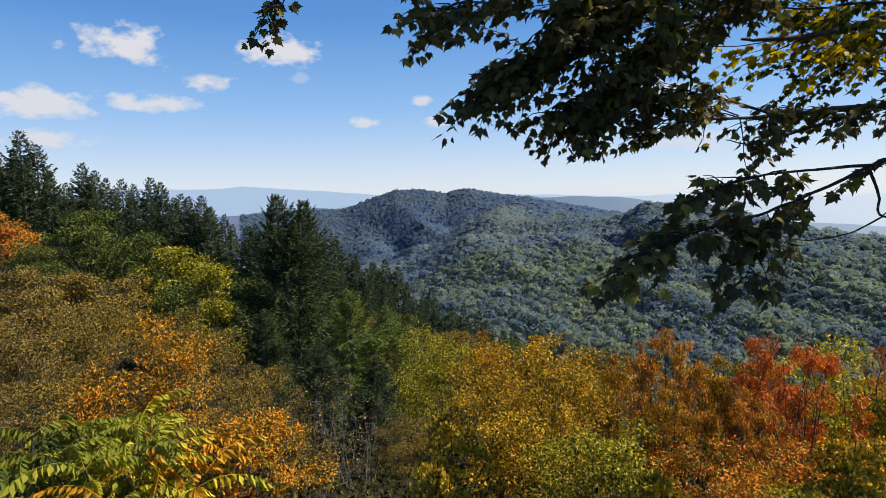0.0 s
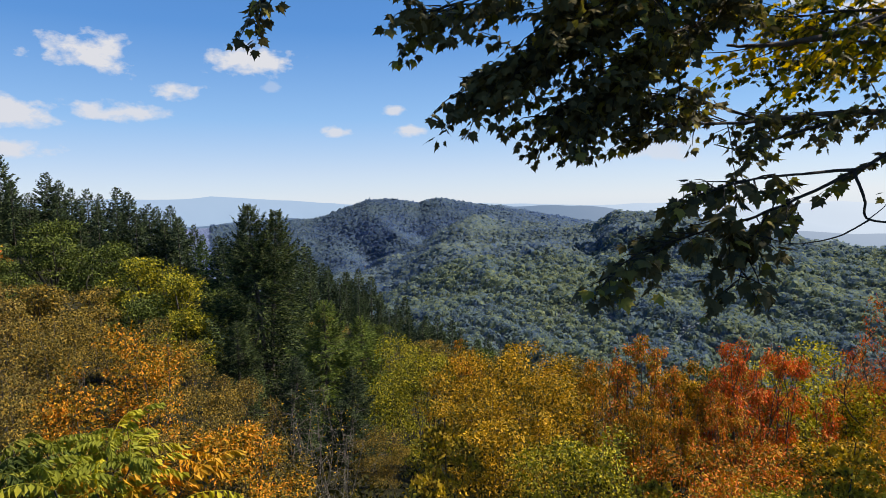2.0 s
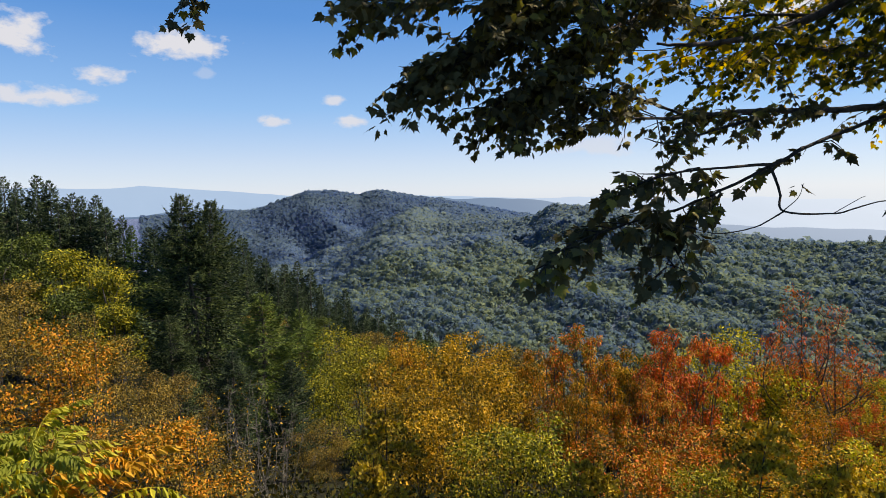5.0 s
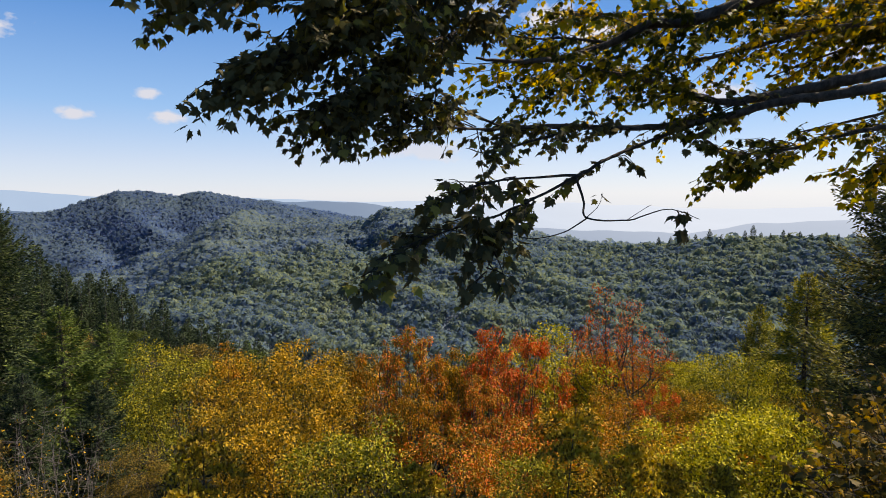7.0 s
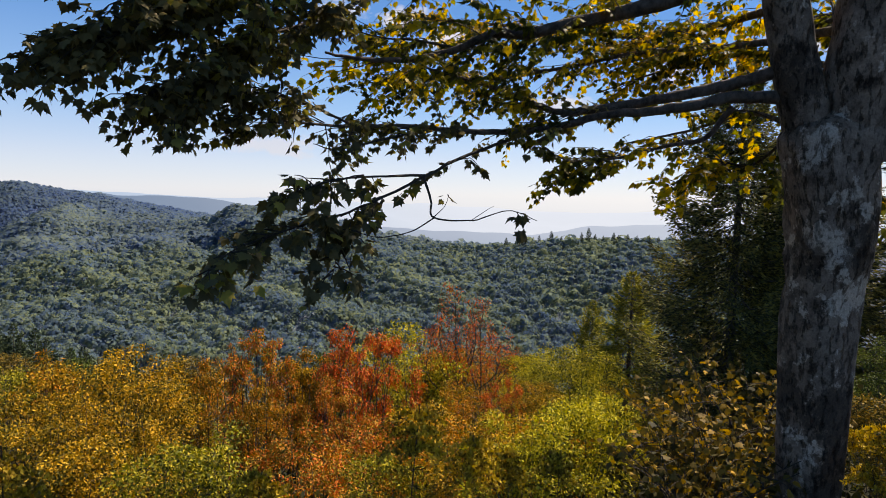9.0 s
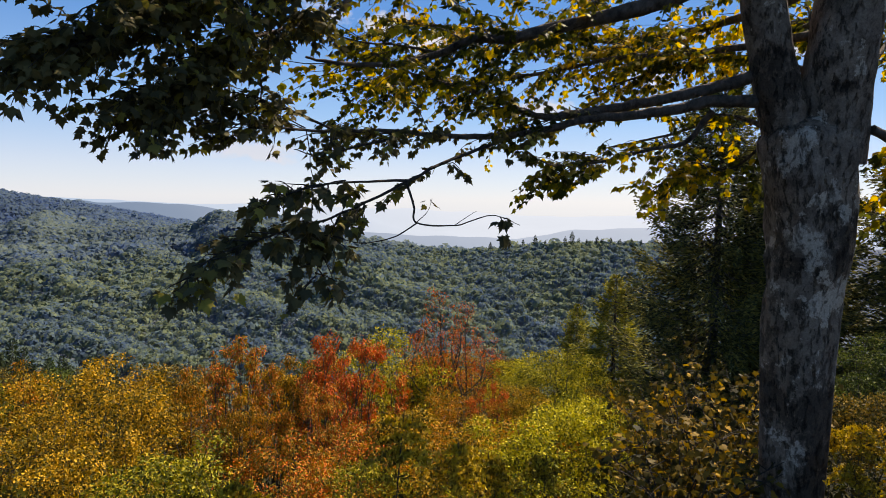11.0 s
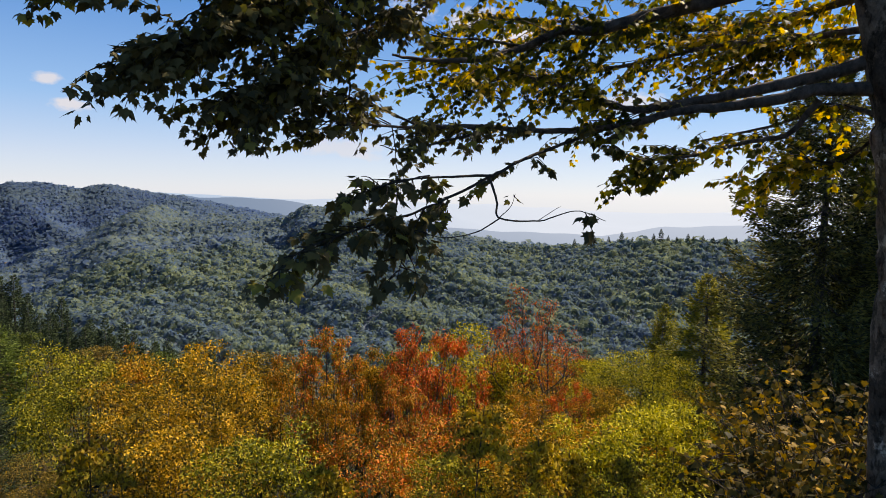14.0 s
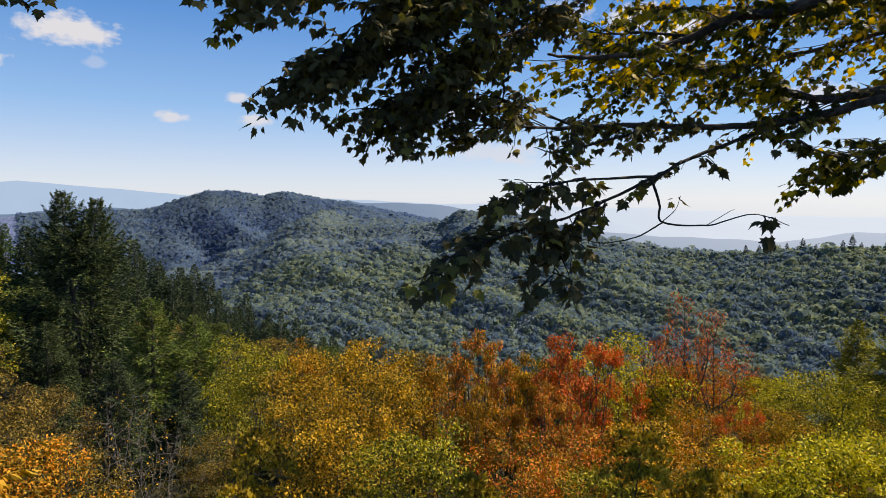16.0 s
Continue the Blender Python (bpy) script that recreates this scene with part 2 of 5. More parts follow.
LEAF = {
    "green": leaf_material("green_leaves", GREEN),
    "olive": leaf_material("olive_leaves", OLIVE),
    "yellow": leaf_material("yellow_leaves", YELLOW),
    "lime": leaf_material("lime_leaves", LIME),
    "orange": leaf_material("orange_leaves", ORANGE),
    "rust": leaf_material("rust_leaves", RUST),
    "red": leaf_material("red_leaves", RED),
    "brown": leaf_material("brown_leaves", BROWN),
    "gold_green": leaf_material("gold_green_leaves", [(.06, .07, .016), (.17, .175, .024), (.34, .32, .03), (.52, .42, .034)]),
    # yellowish needles with sunlight put into their colour
    "lit_fir": leaf_material("yellowish_sunlit_needles", [(.10, .11, .022), (.21, .205, .032), (.34, .31, .042), (.46, .40, .055)], 0.25, 0.6),
    # turning leaves, most of them darkened for the shade under the maple
    "turning": leaf_material("turning_shaded_sapling_leaves", [(.045, .042, .015), (.08, .066, .018), (.135, .095, .022), (.20, .13, .024), (.48, .28, .03)], 0.25),
    "sumac": leaf_material("sumac_leaves", [(.055, .07, .015), (.125, .15, .024), (.26, .27, .032), (.42, .35, .036)], 0.3),
    "plume": leaf_material("goldenrod_plume", [(.16, .105, .02), (.34, .23, .03), (.52, .35, .036), (.64, .44, .045)], 0.25),
    # herbs darkened to stand in for the shade between shrubs
    "herb": leaf_material("darkened_herb_leaves", [(.016, .02, .007), (.032, .036, .01), (.055, .052, .013), (.11, .085, .016)]),
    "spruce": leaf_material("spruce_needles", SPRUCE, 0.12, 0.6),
    # sunlight on the spray tips is put into this needle colour
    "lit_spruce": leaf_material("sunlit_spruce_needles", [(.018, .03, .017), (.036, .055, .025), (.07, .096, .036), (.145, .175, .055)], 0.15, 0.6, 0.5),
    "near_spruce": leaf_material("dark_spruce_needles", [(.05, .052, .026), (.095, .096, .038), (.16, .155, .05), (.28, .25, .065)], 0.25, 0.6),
    # brighter copy of the young needles, sunlight painted in
    "lit_young_fir": leaf_material("sunlit_young_tree_needles", [(.045, .07, .02), (.09, .13, .03), (.15, .20, .042), (.23, .27, .055)], 0.2, 0.6),
    "fir": leaf_material("young_spruce_needles", FIR, 0.2, 0.6),
}
MAPLE_DARK = leaf_material("maple_leaves", [(.085, .08, .042), (.115, .102, .046), (.14, .118, .048), (.165, .128, .046), (.30, .26, .05)], 0.2, 0.6, 2.0)
MAPLE_GOLD = leaf_material("turning_maple_leaves", [(.05, .055, .013), (.085, .088, .014), (.17, .16, .016), (.44, .32, .018), (.62, .40, .02)], 0.5, 0.5, 0.9, 2.4)
BARK = bark_material("grey_bark", (.035, .03, .026), (.14, .125, .11))
MAPLE_BARK = bark_material("maple_bark", (.105, .076, .053), (.33, .255, .19), 9, (.64, .545, .43))
# darker than the trunk bark: the limbs' shade is put into the colour
SHADED_LIMB_BARK = bark_material("shaded_limb_bark", (.045, .035, .027), (.15, .12, .095), 14)
TWIG = bark_material("twig_bark", (.03, .025, .02), (.09, .075, .06), 30)
# soil colour lowered to deepen the shade seen through the shrubs
SOIL = ground_material("darkened_slope_soil", [(.014, .015, .008), (.03, .03, .013), (.045, .038, .02)], 0.8)
# haze blue painted into the floor, pale so gaps between crowns stay light
HAZED_FLOOR = ground_material("hazed_woodland_floor", [(.14, .18, .25), (.16, .20, .24), (.18, .21, .22)], 0.05)
PALE_TWIG = bark_material("weathered_twigs", (.09, .08, .07), (.22, .20, .175), 20)

# ---- helpers for meshes ----


def mesh_object(name, verts, faces, material, parent=None, label="", smooth=False):
    me = bpy.data.meshes.new(name)
    v = np.asarray(verts, dtype=np.float32).reshape(-1, 3)
    f = np.asarray(faces, dtype=np.int32)
    n, k = f.shape
    me.vertices.add(len(v))
    me.vertices.foreach_set("co", v.ravel())
    me.loops.add(n * k)
    me.loops.foreach_set("vertex_index", f.ravel())
    me.polygons.add(n)
    me.polygons.foreach_set("loop_start", np.arange(n, dtype=np.int32) * k)
    me.polygons.foreach_set("loop_total", np.full(n, k, dtype=np.int32))
    if smooth:
        me.polygons.foreach_set("use_smooth", np.ones(n, dtype=bool))
    me.update(calc_edges=True)
    me.materials.append(material)
    ob = new(name, me)
    if parent:
        ob.parent = parent
    if label:
        ob["label"] = label
    return ob


def empty(name, m, label, category, group="", kind=""):
    ob = new(name)
    ob.empty_display_size = 0.2
    ob.matrix_basis = m
    return tagged(ob, label, category, group, kind)


def tube(path, radii, sides=7, wobble=0.0, rng=None):
    """Verts and quads of a tapered tube along path."""
    path = np.asarray(path, float)
    radii = np.asarray(radii, float)
    n = len(path)
    tang = np.gradient(path, axis=0)
    tang /= np.linalg.norm(tang, axis=1)[:, None] + 1e-9
    up = np.array([0.31, 0.17, 0.93]) if abs(tang[0][2]) < 0.85 else np.array([1.0, 0.2, 0])
    verts = []
    ang = np.linspace(0, 2 * np.pi, sides, endpoint=False)
    for i in range(n):
        a = np.cross(tang[i], up)
        a /= np.linalg.norm(a) + 1e-9
        b = np.cross(tang[i], a)
        r = radii[i] * (1 + (rng.normal(0, wobble, sides) if wobble else 0))
        verts.append(path[i] + (np.cos(ang) * r)[:, None] * a + (np.sin(ang) * r)[:, None] * b)
    verts = np.concatenate(verts)
    i, j = np.meshgrid(np.arange(n - 1), np.arange(sides), indexing="ij")
    j2 = (j + 1) % sides
    faces = np.stack([i * sides + j, i * sides + j2, (i + 1) * sides + j2, (i + 1) * sides + j], -1).reshape(-1, 4)
    return verts, faces


class Pile:
    """Collects verts and quads for one mesh."""

    def __init__(self):
        self.v, self.f, self.n = [], [], 0

    def add(self, v, f):
        self.v.append(v)
        self.f.append(f + self.n)
        self.n += len(v)

    def made(self, name, material, parent=None, label="", smooth=False):
        return mesh_object(name, np.concatenate(self.v), np.concatenate(self.f), material, parent, label, smooth)


def smooth_path(points, n):
    """Catmull-Rom through the points."""
    p = np.asarray(points, float)
    p = np.vstack([2 * p[0] - p[1], p, 2 * p[-1] - p[-2]])
    k = len(p) - 3
    out = []
    for t in np.linspace(0, k - 1e-6, n):
        i = int(t)
        u = t - i
        a, b, c, d = p[i:i + 4]
        out.append(0.5 * (2 * b + (c - a) * u + (2 * a - 5 * b + 4 * c - d) * u * u + (3 * b - a - 3 * c + d) * u ** 3))
    return np.array(out)


def unit(v):
    return v / (np.linalg.norm(v, axis=-1, keepdims=True) + 1e-9)


def blades(pos, along, length, width, rng, fold=0.25):
    """One bent lozenge per place: verts and quads (two quads a leaf, folded on the midrib is left to the far ones)."""
    n = len(pos)
    along = along / (np.linalg.norm(along, axis=1)[:, None] + 1e-9)
    rnd = rng.normal(size=(n, 3))
    side = np.cross(along, rnd)
    side /= np.linalg.norm(side, axis=1)[:, None] + 1e-9
    nor = np.cross(along, side)
    length = np.broadcast_to(np.asarray(length, float), (n,))[:, None] * rng.uniform(0.7, 1.25, (n, 1))
    width = np.broadcast_to(np.asarray(width, float), (n,))[:, None] * rng.uniform(0.75, 1.2, (n, 1))
    v = np.stack([pos, pos + along * length * 0.45 + side * width * 0.5 + nor * length * fold * 0.3,
                  pos + along * length + nor * length * fold * -0.2, pos + along * length * 0.5 - side * width * 0.5 + nor * length * fold * 0.3], 1)
    return v.reshape(-1, 3), np.arange(n * 4).reshape(n, 4)


# ---- terrain ----
SLOPE_AZ = [-180, -80, -34, -9, 8, 30, 56, 80, 120, 180]
SLOPE_R = [0, 2.2, 8, 20, 50, 130, 260]
SLOPE_Z = [
    [0, 0, .1, .3, .6, 2, 4], [0, 0, -.9, -3, -4, 2, 14], [0, 0, -2.4, -6.0, -9.5, -6, 4], [0, 0, -2.8, -7.2, -14.5, -23, -40],
    [0, 0, -2.9, -7.6, -18, -42, -90], [0, 0, -2.8, -7.4, -19, -55, -112], [0, 0, -1.9, -5.2, -14, -45, -100],
    [0, 0, -1.0, -3.6, -9, -26, -60], [0, 0, -.2, -.6, -2, -8, -16], [0, 0, .1, .3, .6, 2, 4]]
# crest lines, azimuth then elevation in degrees
HILL_AZ = [-40, -12, -4, -2, 0, 2, 3.5, 5, 7.4, 10.9, 13.8, 16.2, 18, 22, 26, 28.8, 36, 41, 46, 50, 55, 65, 90]
HILL_EL = [-7, -7.4, -7.0, -6.1, -4.9, -3.5, -2.75, -2.6, -2.9, -3.0, -3.05, -2.75, -1.65, -1.75, -2.6, -3.6, -4.75, -4.9, -4.4, -3.95, -3.95, -3.7, -2]
HILL_R = [1400, 1400, 1400, 1420, 1480, 1540, 1580, 1580, 1540, 1440, 1360, 1300, 1250, 1200, 1150, 1080, 1000, 950, 920, 900, 880, 850, 800]
MTN_AZ = [-40, -22, -17, -11.3, -8.8, -6.3, -4.3, -1.7, .3, 1.9, 4.9, 7.4, 9.9, 14, 20, 40, 90]
MTN_EL = [-2.4, -1.9, -1.75, -1.55, -1.4, -.5, .15, .1, -.25, .2, -.35, -.75, -1.2, -2.0, -2.9, -4.8, -4.8]
BACK_AZ = [-40, -20, -10, -4, 4, 7.6, 9.2, 12.2, 15.8, 17.6, 20, 28, 45, 48, 50.5, 54.6, 60, 90]
BACK_EL = [-1.9, -1.5, -1.25, -1.6, -.9, -.42, -.66, -.56, -.72, -.95, -1.6, -2.9, -3.5, -2.9, -2.4, -2.15, -1.9, -1.9]
FAR_AZ = [-180, -60, -34, -24, -18, -13, -6.8, 5, 20, 30, 38, 45.6, 60, 180]
FAR_EL = [.2, .6, .7, .66, .78, .34, -.02, -.4, -.75, -.9, -1.0, -1.15, -1.0, -.5]
R_MTN, R_BACK, R_FAR = 2450.0, 3500.0, 4700.0


def value_noise(x, y, seed):
    """Smooth lattice noise in numpy, -1 to 1."""
    xi, yi = np.floor(x).astype(np.int64), np.floor(y).astype(np.int64)
    fx, fy = x - xi, y - yi
    fx, fy = fx * fx * (3 - 2 * fx), fy * fy * (3 - 2 * fy)

    def h(a, b):
        k = (a * 374761393 + b * 668265263 + seed * 974634541) & 0x7FFFFFFF
        k = ((k ^ (k >> 13)) * 1274126177) & 0x7FFFFFFF
        return ((k ^ (k >> 16)) & 0xFFFF) / 32767.5 - 1
    return (h(xi, yi) * (1 - fx) + h(xi + 1, yi) * fx) * (1 - fy) + (h(xi, yi + 1) * (1 - fx) + h(xi + 1, yi + 1) * fx) * fy


def fractal(x, y, size, octaves, seed):
    z, a = 0, 1.0
    for o in range(octaves):
        z = z + a * value_noise(x / size, y / size, seed + o)
        size, a = size / 2, a / 2
    return z


def height(az, r):
    """Ground height at azimuth (degrees) and distance; numpy arrays."""
    az, r = np.broadcast_arrays(np.asarray(az, float), np.asarray(r, float))
    x, y = r * np.sin(np.radians(az)), r * np.cos(np.radians(az))
    # near slope
    tab = np.array(SLOPE_Z, float)
    ia = np.clip(np.searchsorted(SLOPE_AZ, az, side="right") - 1, 0, len(SLOPE_AZ) - 2)
    fa = (az - np.take(SLOPE_AZ, ia)) / (np.take(SLOPE_AZ, ia + 1) - np.take(SLOPE_AZ, ia))
    fa = fa * fa * (3 - 2 * fa)
    ir = np.clip(np.searchsorted(SLOPE_R, r, side="right") - 1, 0, len(SLOPE_R) - 2)
    fr = np.clip((r - np.take(SLOPE_R, ir)) / (np.take(SLOPE_R, ir + 1) - np.take(SLOPE_R, ir)), 0, 1)
    z_near = (tab[ia, ir] * (1 - fr) + tab[ia, ir + 1] * fr) * (1 - fa) + (tab[ia + 1, ir] * (1 - fr) + tab[ia + 1, ir + 1] * fr) * fa
    z_near = z_near + 0.12 * np.clip((r - 3) / 6, 0, 1) * fractal(x, y, 5.0, 2, 3)
    # far profile along the ray: valley, hill, dip, mountain, dip, back ridge, dip, far range
    t = lambda el: np.tan(np.radians(el))
    rh = np.interp(az, HILL_AZ, HILL_R)
    zh = 1.6 + rh * t(np.interp(az, HILL_AZ, HILL_EL))
    zm = 1.6 + R_MTN * t(np.interp(az, MTN_AZ, MTN_EL))
    zb = 1.6 + R_BACK * t(np.interp(az, BACK_AZ, BACK_EL))
    zf = 1.6 + R_FAR * t(np.interp(az, FAR_AZ, FAR_EL))
    zb = zb + 9 * fractal(az, az * 0, 4.0, 3, 33)
    zf = zf + 12 * fractal(az, az * 0, 5.0, 4, 31)
    floor_r = np.full_like(rh, 470.0)
    floor_z = np.full_like(rh, -152.0)
    knots = [(np.full_like(rh, 260.0), tab_end(az)), (floor_r, floor_z), (rh, zh), ((rh + R_MTN) / 2, np.minimum(zh, zm) - 40),
             (np.full_like(rh, R_MTN), zm), (np.full_like(rh, 2950.0), np.minimum(zm, zb) - 110), (np.full_like(rh, R_BACK), zb),
             (np.full_like(rh, 4100.0), np.minimum(zb, zf) - 130), (np.full_like(rh, R_FAR), zf), (np.full_like(rh, 4930.0), zf - 60)]
    z_far = knots[0][1] + 0.0
    for (r0, z0), (r1, z1) in zip(knots, knots[1:]):
        u = np.clip((r - r0) / np.maximum(r1 - r0, 1), 0, 1)
        u = 0.55 * u + 0.45 * u * u * (3 - 2 * u)
        z_far = np.where(r >= r0, z0 + (z1 - z0) * u, z_far)
    # spurs and gullies running down the slopes, dying out on the crest lines
    crest = np.ones_like(r)
    for rc, w in ((rh, 190.0), (np.full_like(rh, R_MTN), 330.0), (np.full_like(rh, R_BACK), 200.0), (np.full_like(rh, R_FAR), 250.0)):
        crest = crest * (1 - np.exp(-((r - rc) / w) ** 2))
    rough = (1 - 2 * np.abs(fractal(x + 0.35 * y, y * 0.55 + 90, 270.0, 3, 11))) * np.interp(r, [400, 800, 1300, 2400], [10, 17, 28, 32]) + fractal(x, y, 70, 2, 21) * 5
    z_far = z_far + rough * crest * np.clip((r - 330) / 250, 0, 1)
    # the spur and the gully on the mountain's face
    face = np.clip((r - 1350) / 300, 0, 1) * np.clip((2350 - r) / 600, 0, 1)
    z_far = z_far - face * 26 * np.exp(-((az - 3.6 + (2150 - r) * .011) / 1.2) ** 2)
    z_far = z_far + face * 14 * np.exp(-((az + 5.5 + (2150 - r) * .006) / 1.6) ** 2)
    z_far = z_far + face * 20 * np.exp(-((az - 9.5 + (2350 - r) * .006) / 1.6) ** 2)
    return np.where(r <= 260, z_near, z_far)


def tab_end(az):
    a = np.clip(np.searchsorted(SLOPE_AZ, az, side="right") - 1, 0, len(SLOPE_AZ) - 2)
    f = (az - np.take(SLOPE_AZ, a)) / (np.take(SLOPE_AZ, a + 1) - np.take(SLOPE_AZ, a))
    f = f * f * (3 - 2 * f)
    last = np.array([row[-1] for row in SLOPE_Z], float)
    return last[a] * (1 - f) + last[a + 1] * f


def ground_at(az, r):
    return float(height(np.array([az]), np.array([r]))[0])


def foot(az, r, sink=0.05):
    a = radians(az)
    return Vector((r * math.sin(a), r * math.cos(a), ground_at(az, r) - sink))


def build_ground():
    az = np.concatenate([np.arange(-180, -42, 4.0), np.arange(-42, 82, 0.75), np.arange(82, 180, 4.0)])
    r = np.concatenate([[0.0], np.geomspace(1.0, 260, 60), np.linspace(270, 470, 12), np.linspace(490, 2500, 110), np.linspace(2560, 4930, 44)])
    a, q = np.meshgrid(az, r, indexing="ij")
    z = height(a, q)
    x, y = q * np.sin(np.radians(a)), q * np.cos(np.radians(a))
    verts = np.stack([x, y, z], -1).reshape(-1, 3)
    na, nr = len(az), len(r)
    i, j = np.meshgrid(np.arange(na), np.arange(nr - 1), indexing="ij")
    i2 = (i + 1) % na
    faces = np.stack([i * nr + j, i2 * nr + j, i2 * nr + j + 1, i * nr + j + 1], -1).reshape(-1, 4)[:, ::-1]
    ob = mesh_object("ground", verts, faces, SOIL, smooth=True)
    for m in (HAZED_FLOOR, HAZED_MOUNTAIN_FLOOR, BACK_HAZE, FAR_HAZE):
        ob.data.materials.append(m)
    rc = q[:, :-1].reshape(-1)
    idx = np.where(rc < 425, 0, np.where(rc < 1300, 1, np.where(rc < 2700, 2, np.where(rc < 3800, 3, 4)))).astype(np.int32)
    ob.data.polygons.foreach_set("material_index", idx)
    tagged(ob, "wooded mountain land falling from the overlook to a valley", "ground", kind="structure")


# aerial haze is put into these base colours, bluer with distance
HAZED_HILL_WOODS = forest_material("hazed_hill_woods", [(.09, .148, .225), (.124, .183, .21), (.163, .222, .18), (.222, .266, .148)], 0.008)
HAZED_RIDGE_WOODS = forest_material("hazed_ridge_woods", [(.095, .16, .28), (.124, .188, .27), (.158, .218, .24), (.20, .254, .205)], 0.006)
HAZED_MTN_WOODS = forest_material("hazed_mountain_woods", [(.082, .142, .285), (.097, .158, .28), (.116, .18, .262), (.145, .205, .232)], 0.004)
HAZED_MOUNTAIN_FLOOR = ground_material("hazed_mountain_woodland", [(.16, .21, .36), (.18, .23, .36)], 0.02)
# emission on these two ranges stands in for their air light
BACK_HAZE = haze_ridge_material("glowing_blue_ridge", (.068, .115, .19), (.26, .315, .39))
FAR_HAZE = haze_ridge_material("glowing_pale_range", (.20, .285, .40), (.36, .42, .49))
build_ground()


def far_woods(name, r0, r1, az0, az1, spacing, size, lumps, spray, lie, material, label, seed):
    """Canopy of separate lumpy crowns over a slope, only where the overlook can see it."""
    rng = np.random.default_rng(seed)
    prof_r = np.concatenate([np.linspace(270, 480, 12), np.linspace(490, 2600, 160)])
    out_v, out_f, count = [], [], 0
    rows = np.arange(r0, r1, spacing)
    az_all, r_all = [], []
    for r in rows:
        step = math.degrees(spacing / r)
        a = np.arange(az0, az1, step)
        az_all.append(a + rng.uniform(-.48, .48, len(a)) * step)
        r_all.append(r + rng.uniform(-.48, .48, len(a)) * spacing)
    az, r = np.concatenate(az_all), np.concatenate(r_all)
    z = height(az, r)
    el = np.degrees(np.arctan2(z + size * 1.1 - 1.6, r))
    pa, pr = np.meshgrid(np.arange(az0 - 1, az1 + 1.01, 0.5), prof_r, indexing="ij")
    pe = np.degrees(np.arctan2(height(pa, pr) - 1.6, pr))
    top = np.maximum.accumulate(pe, axis=1)
    ia = np.clip(((az - az0 + 1) / 0.5).astype(int), 0, pa.shape[0] - 1)
    ir = np.clip(np.searchsorted(prof_r, r - spacing * 2) - 1, 0, len(prof_r) - 1)
    keep = (el > top[ia, ir] - 0.4) & (el > -18.5)
    az, r, z = az[keep], r[keep], z[keep]
    n = len(az)
    s = size * rng.lognormal(0, 0.24, n)
    tall = s * rng.uniform(0.9, 1.35, n)
    # each crown is a rounded dome of small leafy sprays
    k = lumps
    up = np.clip(1 - (np.arange(k) + .3)[None] / k * 1.15 + rng.normal(0, .05, (n, k)), -.2, 1)
    a = np.arange(k)[None] * 2.39996 + rng.uniform(0, 6.283, (n, 1)) + rng.normal(0, .3, (n, k))
    ring = np.sqrt(np.clip(1 - up ** 2, 0, 1))
    d = np.stack([ring * np.cos(a), ring * np.sin(a), up], -1)
    # bulges that break the dome into boughs
    bulge = 1 + .16 * np.sin(3 * a + rng.uniform(0, 6.283, (n, 1))) * ring + rng.uniform(-.09, .09, (n, k))
    centre = np.stack([r * np.sin(np.radians(az)), r * np.cos(np.radians(az)), z + tall * .08], -1)
    pos = (centre[:, None] + d * bulge[..., None] * (np.stack([s * .54, s * .54, tall * .46], -1))[:, None]).reshape(-1, 3)
    face = unit(d + rng.normal(0, .3, d.shape)).reshape(-1, 3)
    t1 = unit(np.cross(face, rng.normal(size=face.shape)))
    t2 = np.cross(face, t1)
    half = (np.repeat(s, k) * rng.uniform(.7, 1.3, n * k) * spray)[:, None]
    v = np.stack([pos + t1 * half, pos + t2 * half * .85, pos - t1 * half * .9, pos - t2 * half * .8], 1).reshape(-1, 3)
    f = np.arange(n * k * 4).reshape(-1, 4)
    ob = mesh_object(name, v, f, material, smooth=True)
    # the crowns' fine leafage takes the light of the slope as well as of each lump
    e_az, e_r = np.degrees(12.0 / r), 12.0
    dza = (height(az + e_az, r) - height(az - e_az, r)) / 24.0
    dzr = (height(az, r + e_r) - height(az, r - e_r)) / 24.0
    sa, ca = np.sin(np.radians(az)), np.cos(np.radians(az))
    slope = unit(np.stack([-dza * ca - dzr * sa, dza * sa - dzr * ca, np.ones_like(az)], -1))
    whole = unit(d * np.array([1, 1, .9]) + rng.normal(0, .14, d.shape) + slope[:, None] * lie)
    ob.data.normals_split_custom_set_from_vertices(np.repeat(whole.reshape(-1, 3), 4, axis=0).tolist())
    tagged(ob, label, "forest", kind="stuff")
    return n


far_woods("hillside_forest", 430, 720, -6, 64, 8.4, 10.6, 54, .135, .35, HAZED_HILL_WOODS, "dense green broadleaf woods covering the near hillside", 1)
far_woods("upper_hillside_forest", 720, 1000, -10, 64, 8.8, 11.0, 32, .175, .4, HAZED_HILL_WOODS, "green broadleaf woods on the upper hillside", 4)
far_woods("hilltop_forest", 1000, 1800, -12, 64, 8.8, 11.4, 13, .29, .9, HAZED_RIDGE_WOODS, "green broadleaf woods over the ridge with the mast", 2)
far_woods("mountain_forest", 1800, 2500, -18, 20, 9.0, 11.0, 7, .40, 2.2, HAZED_MTN_WOODS, "hazy blue-green woods covering the mountain", 3)

# ---- plants: builders ----


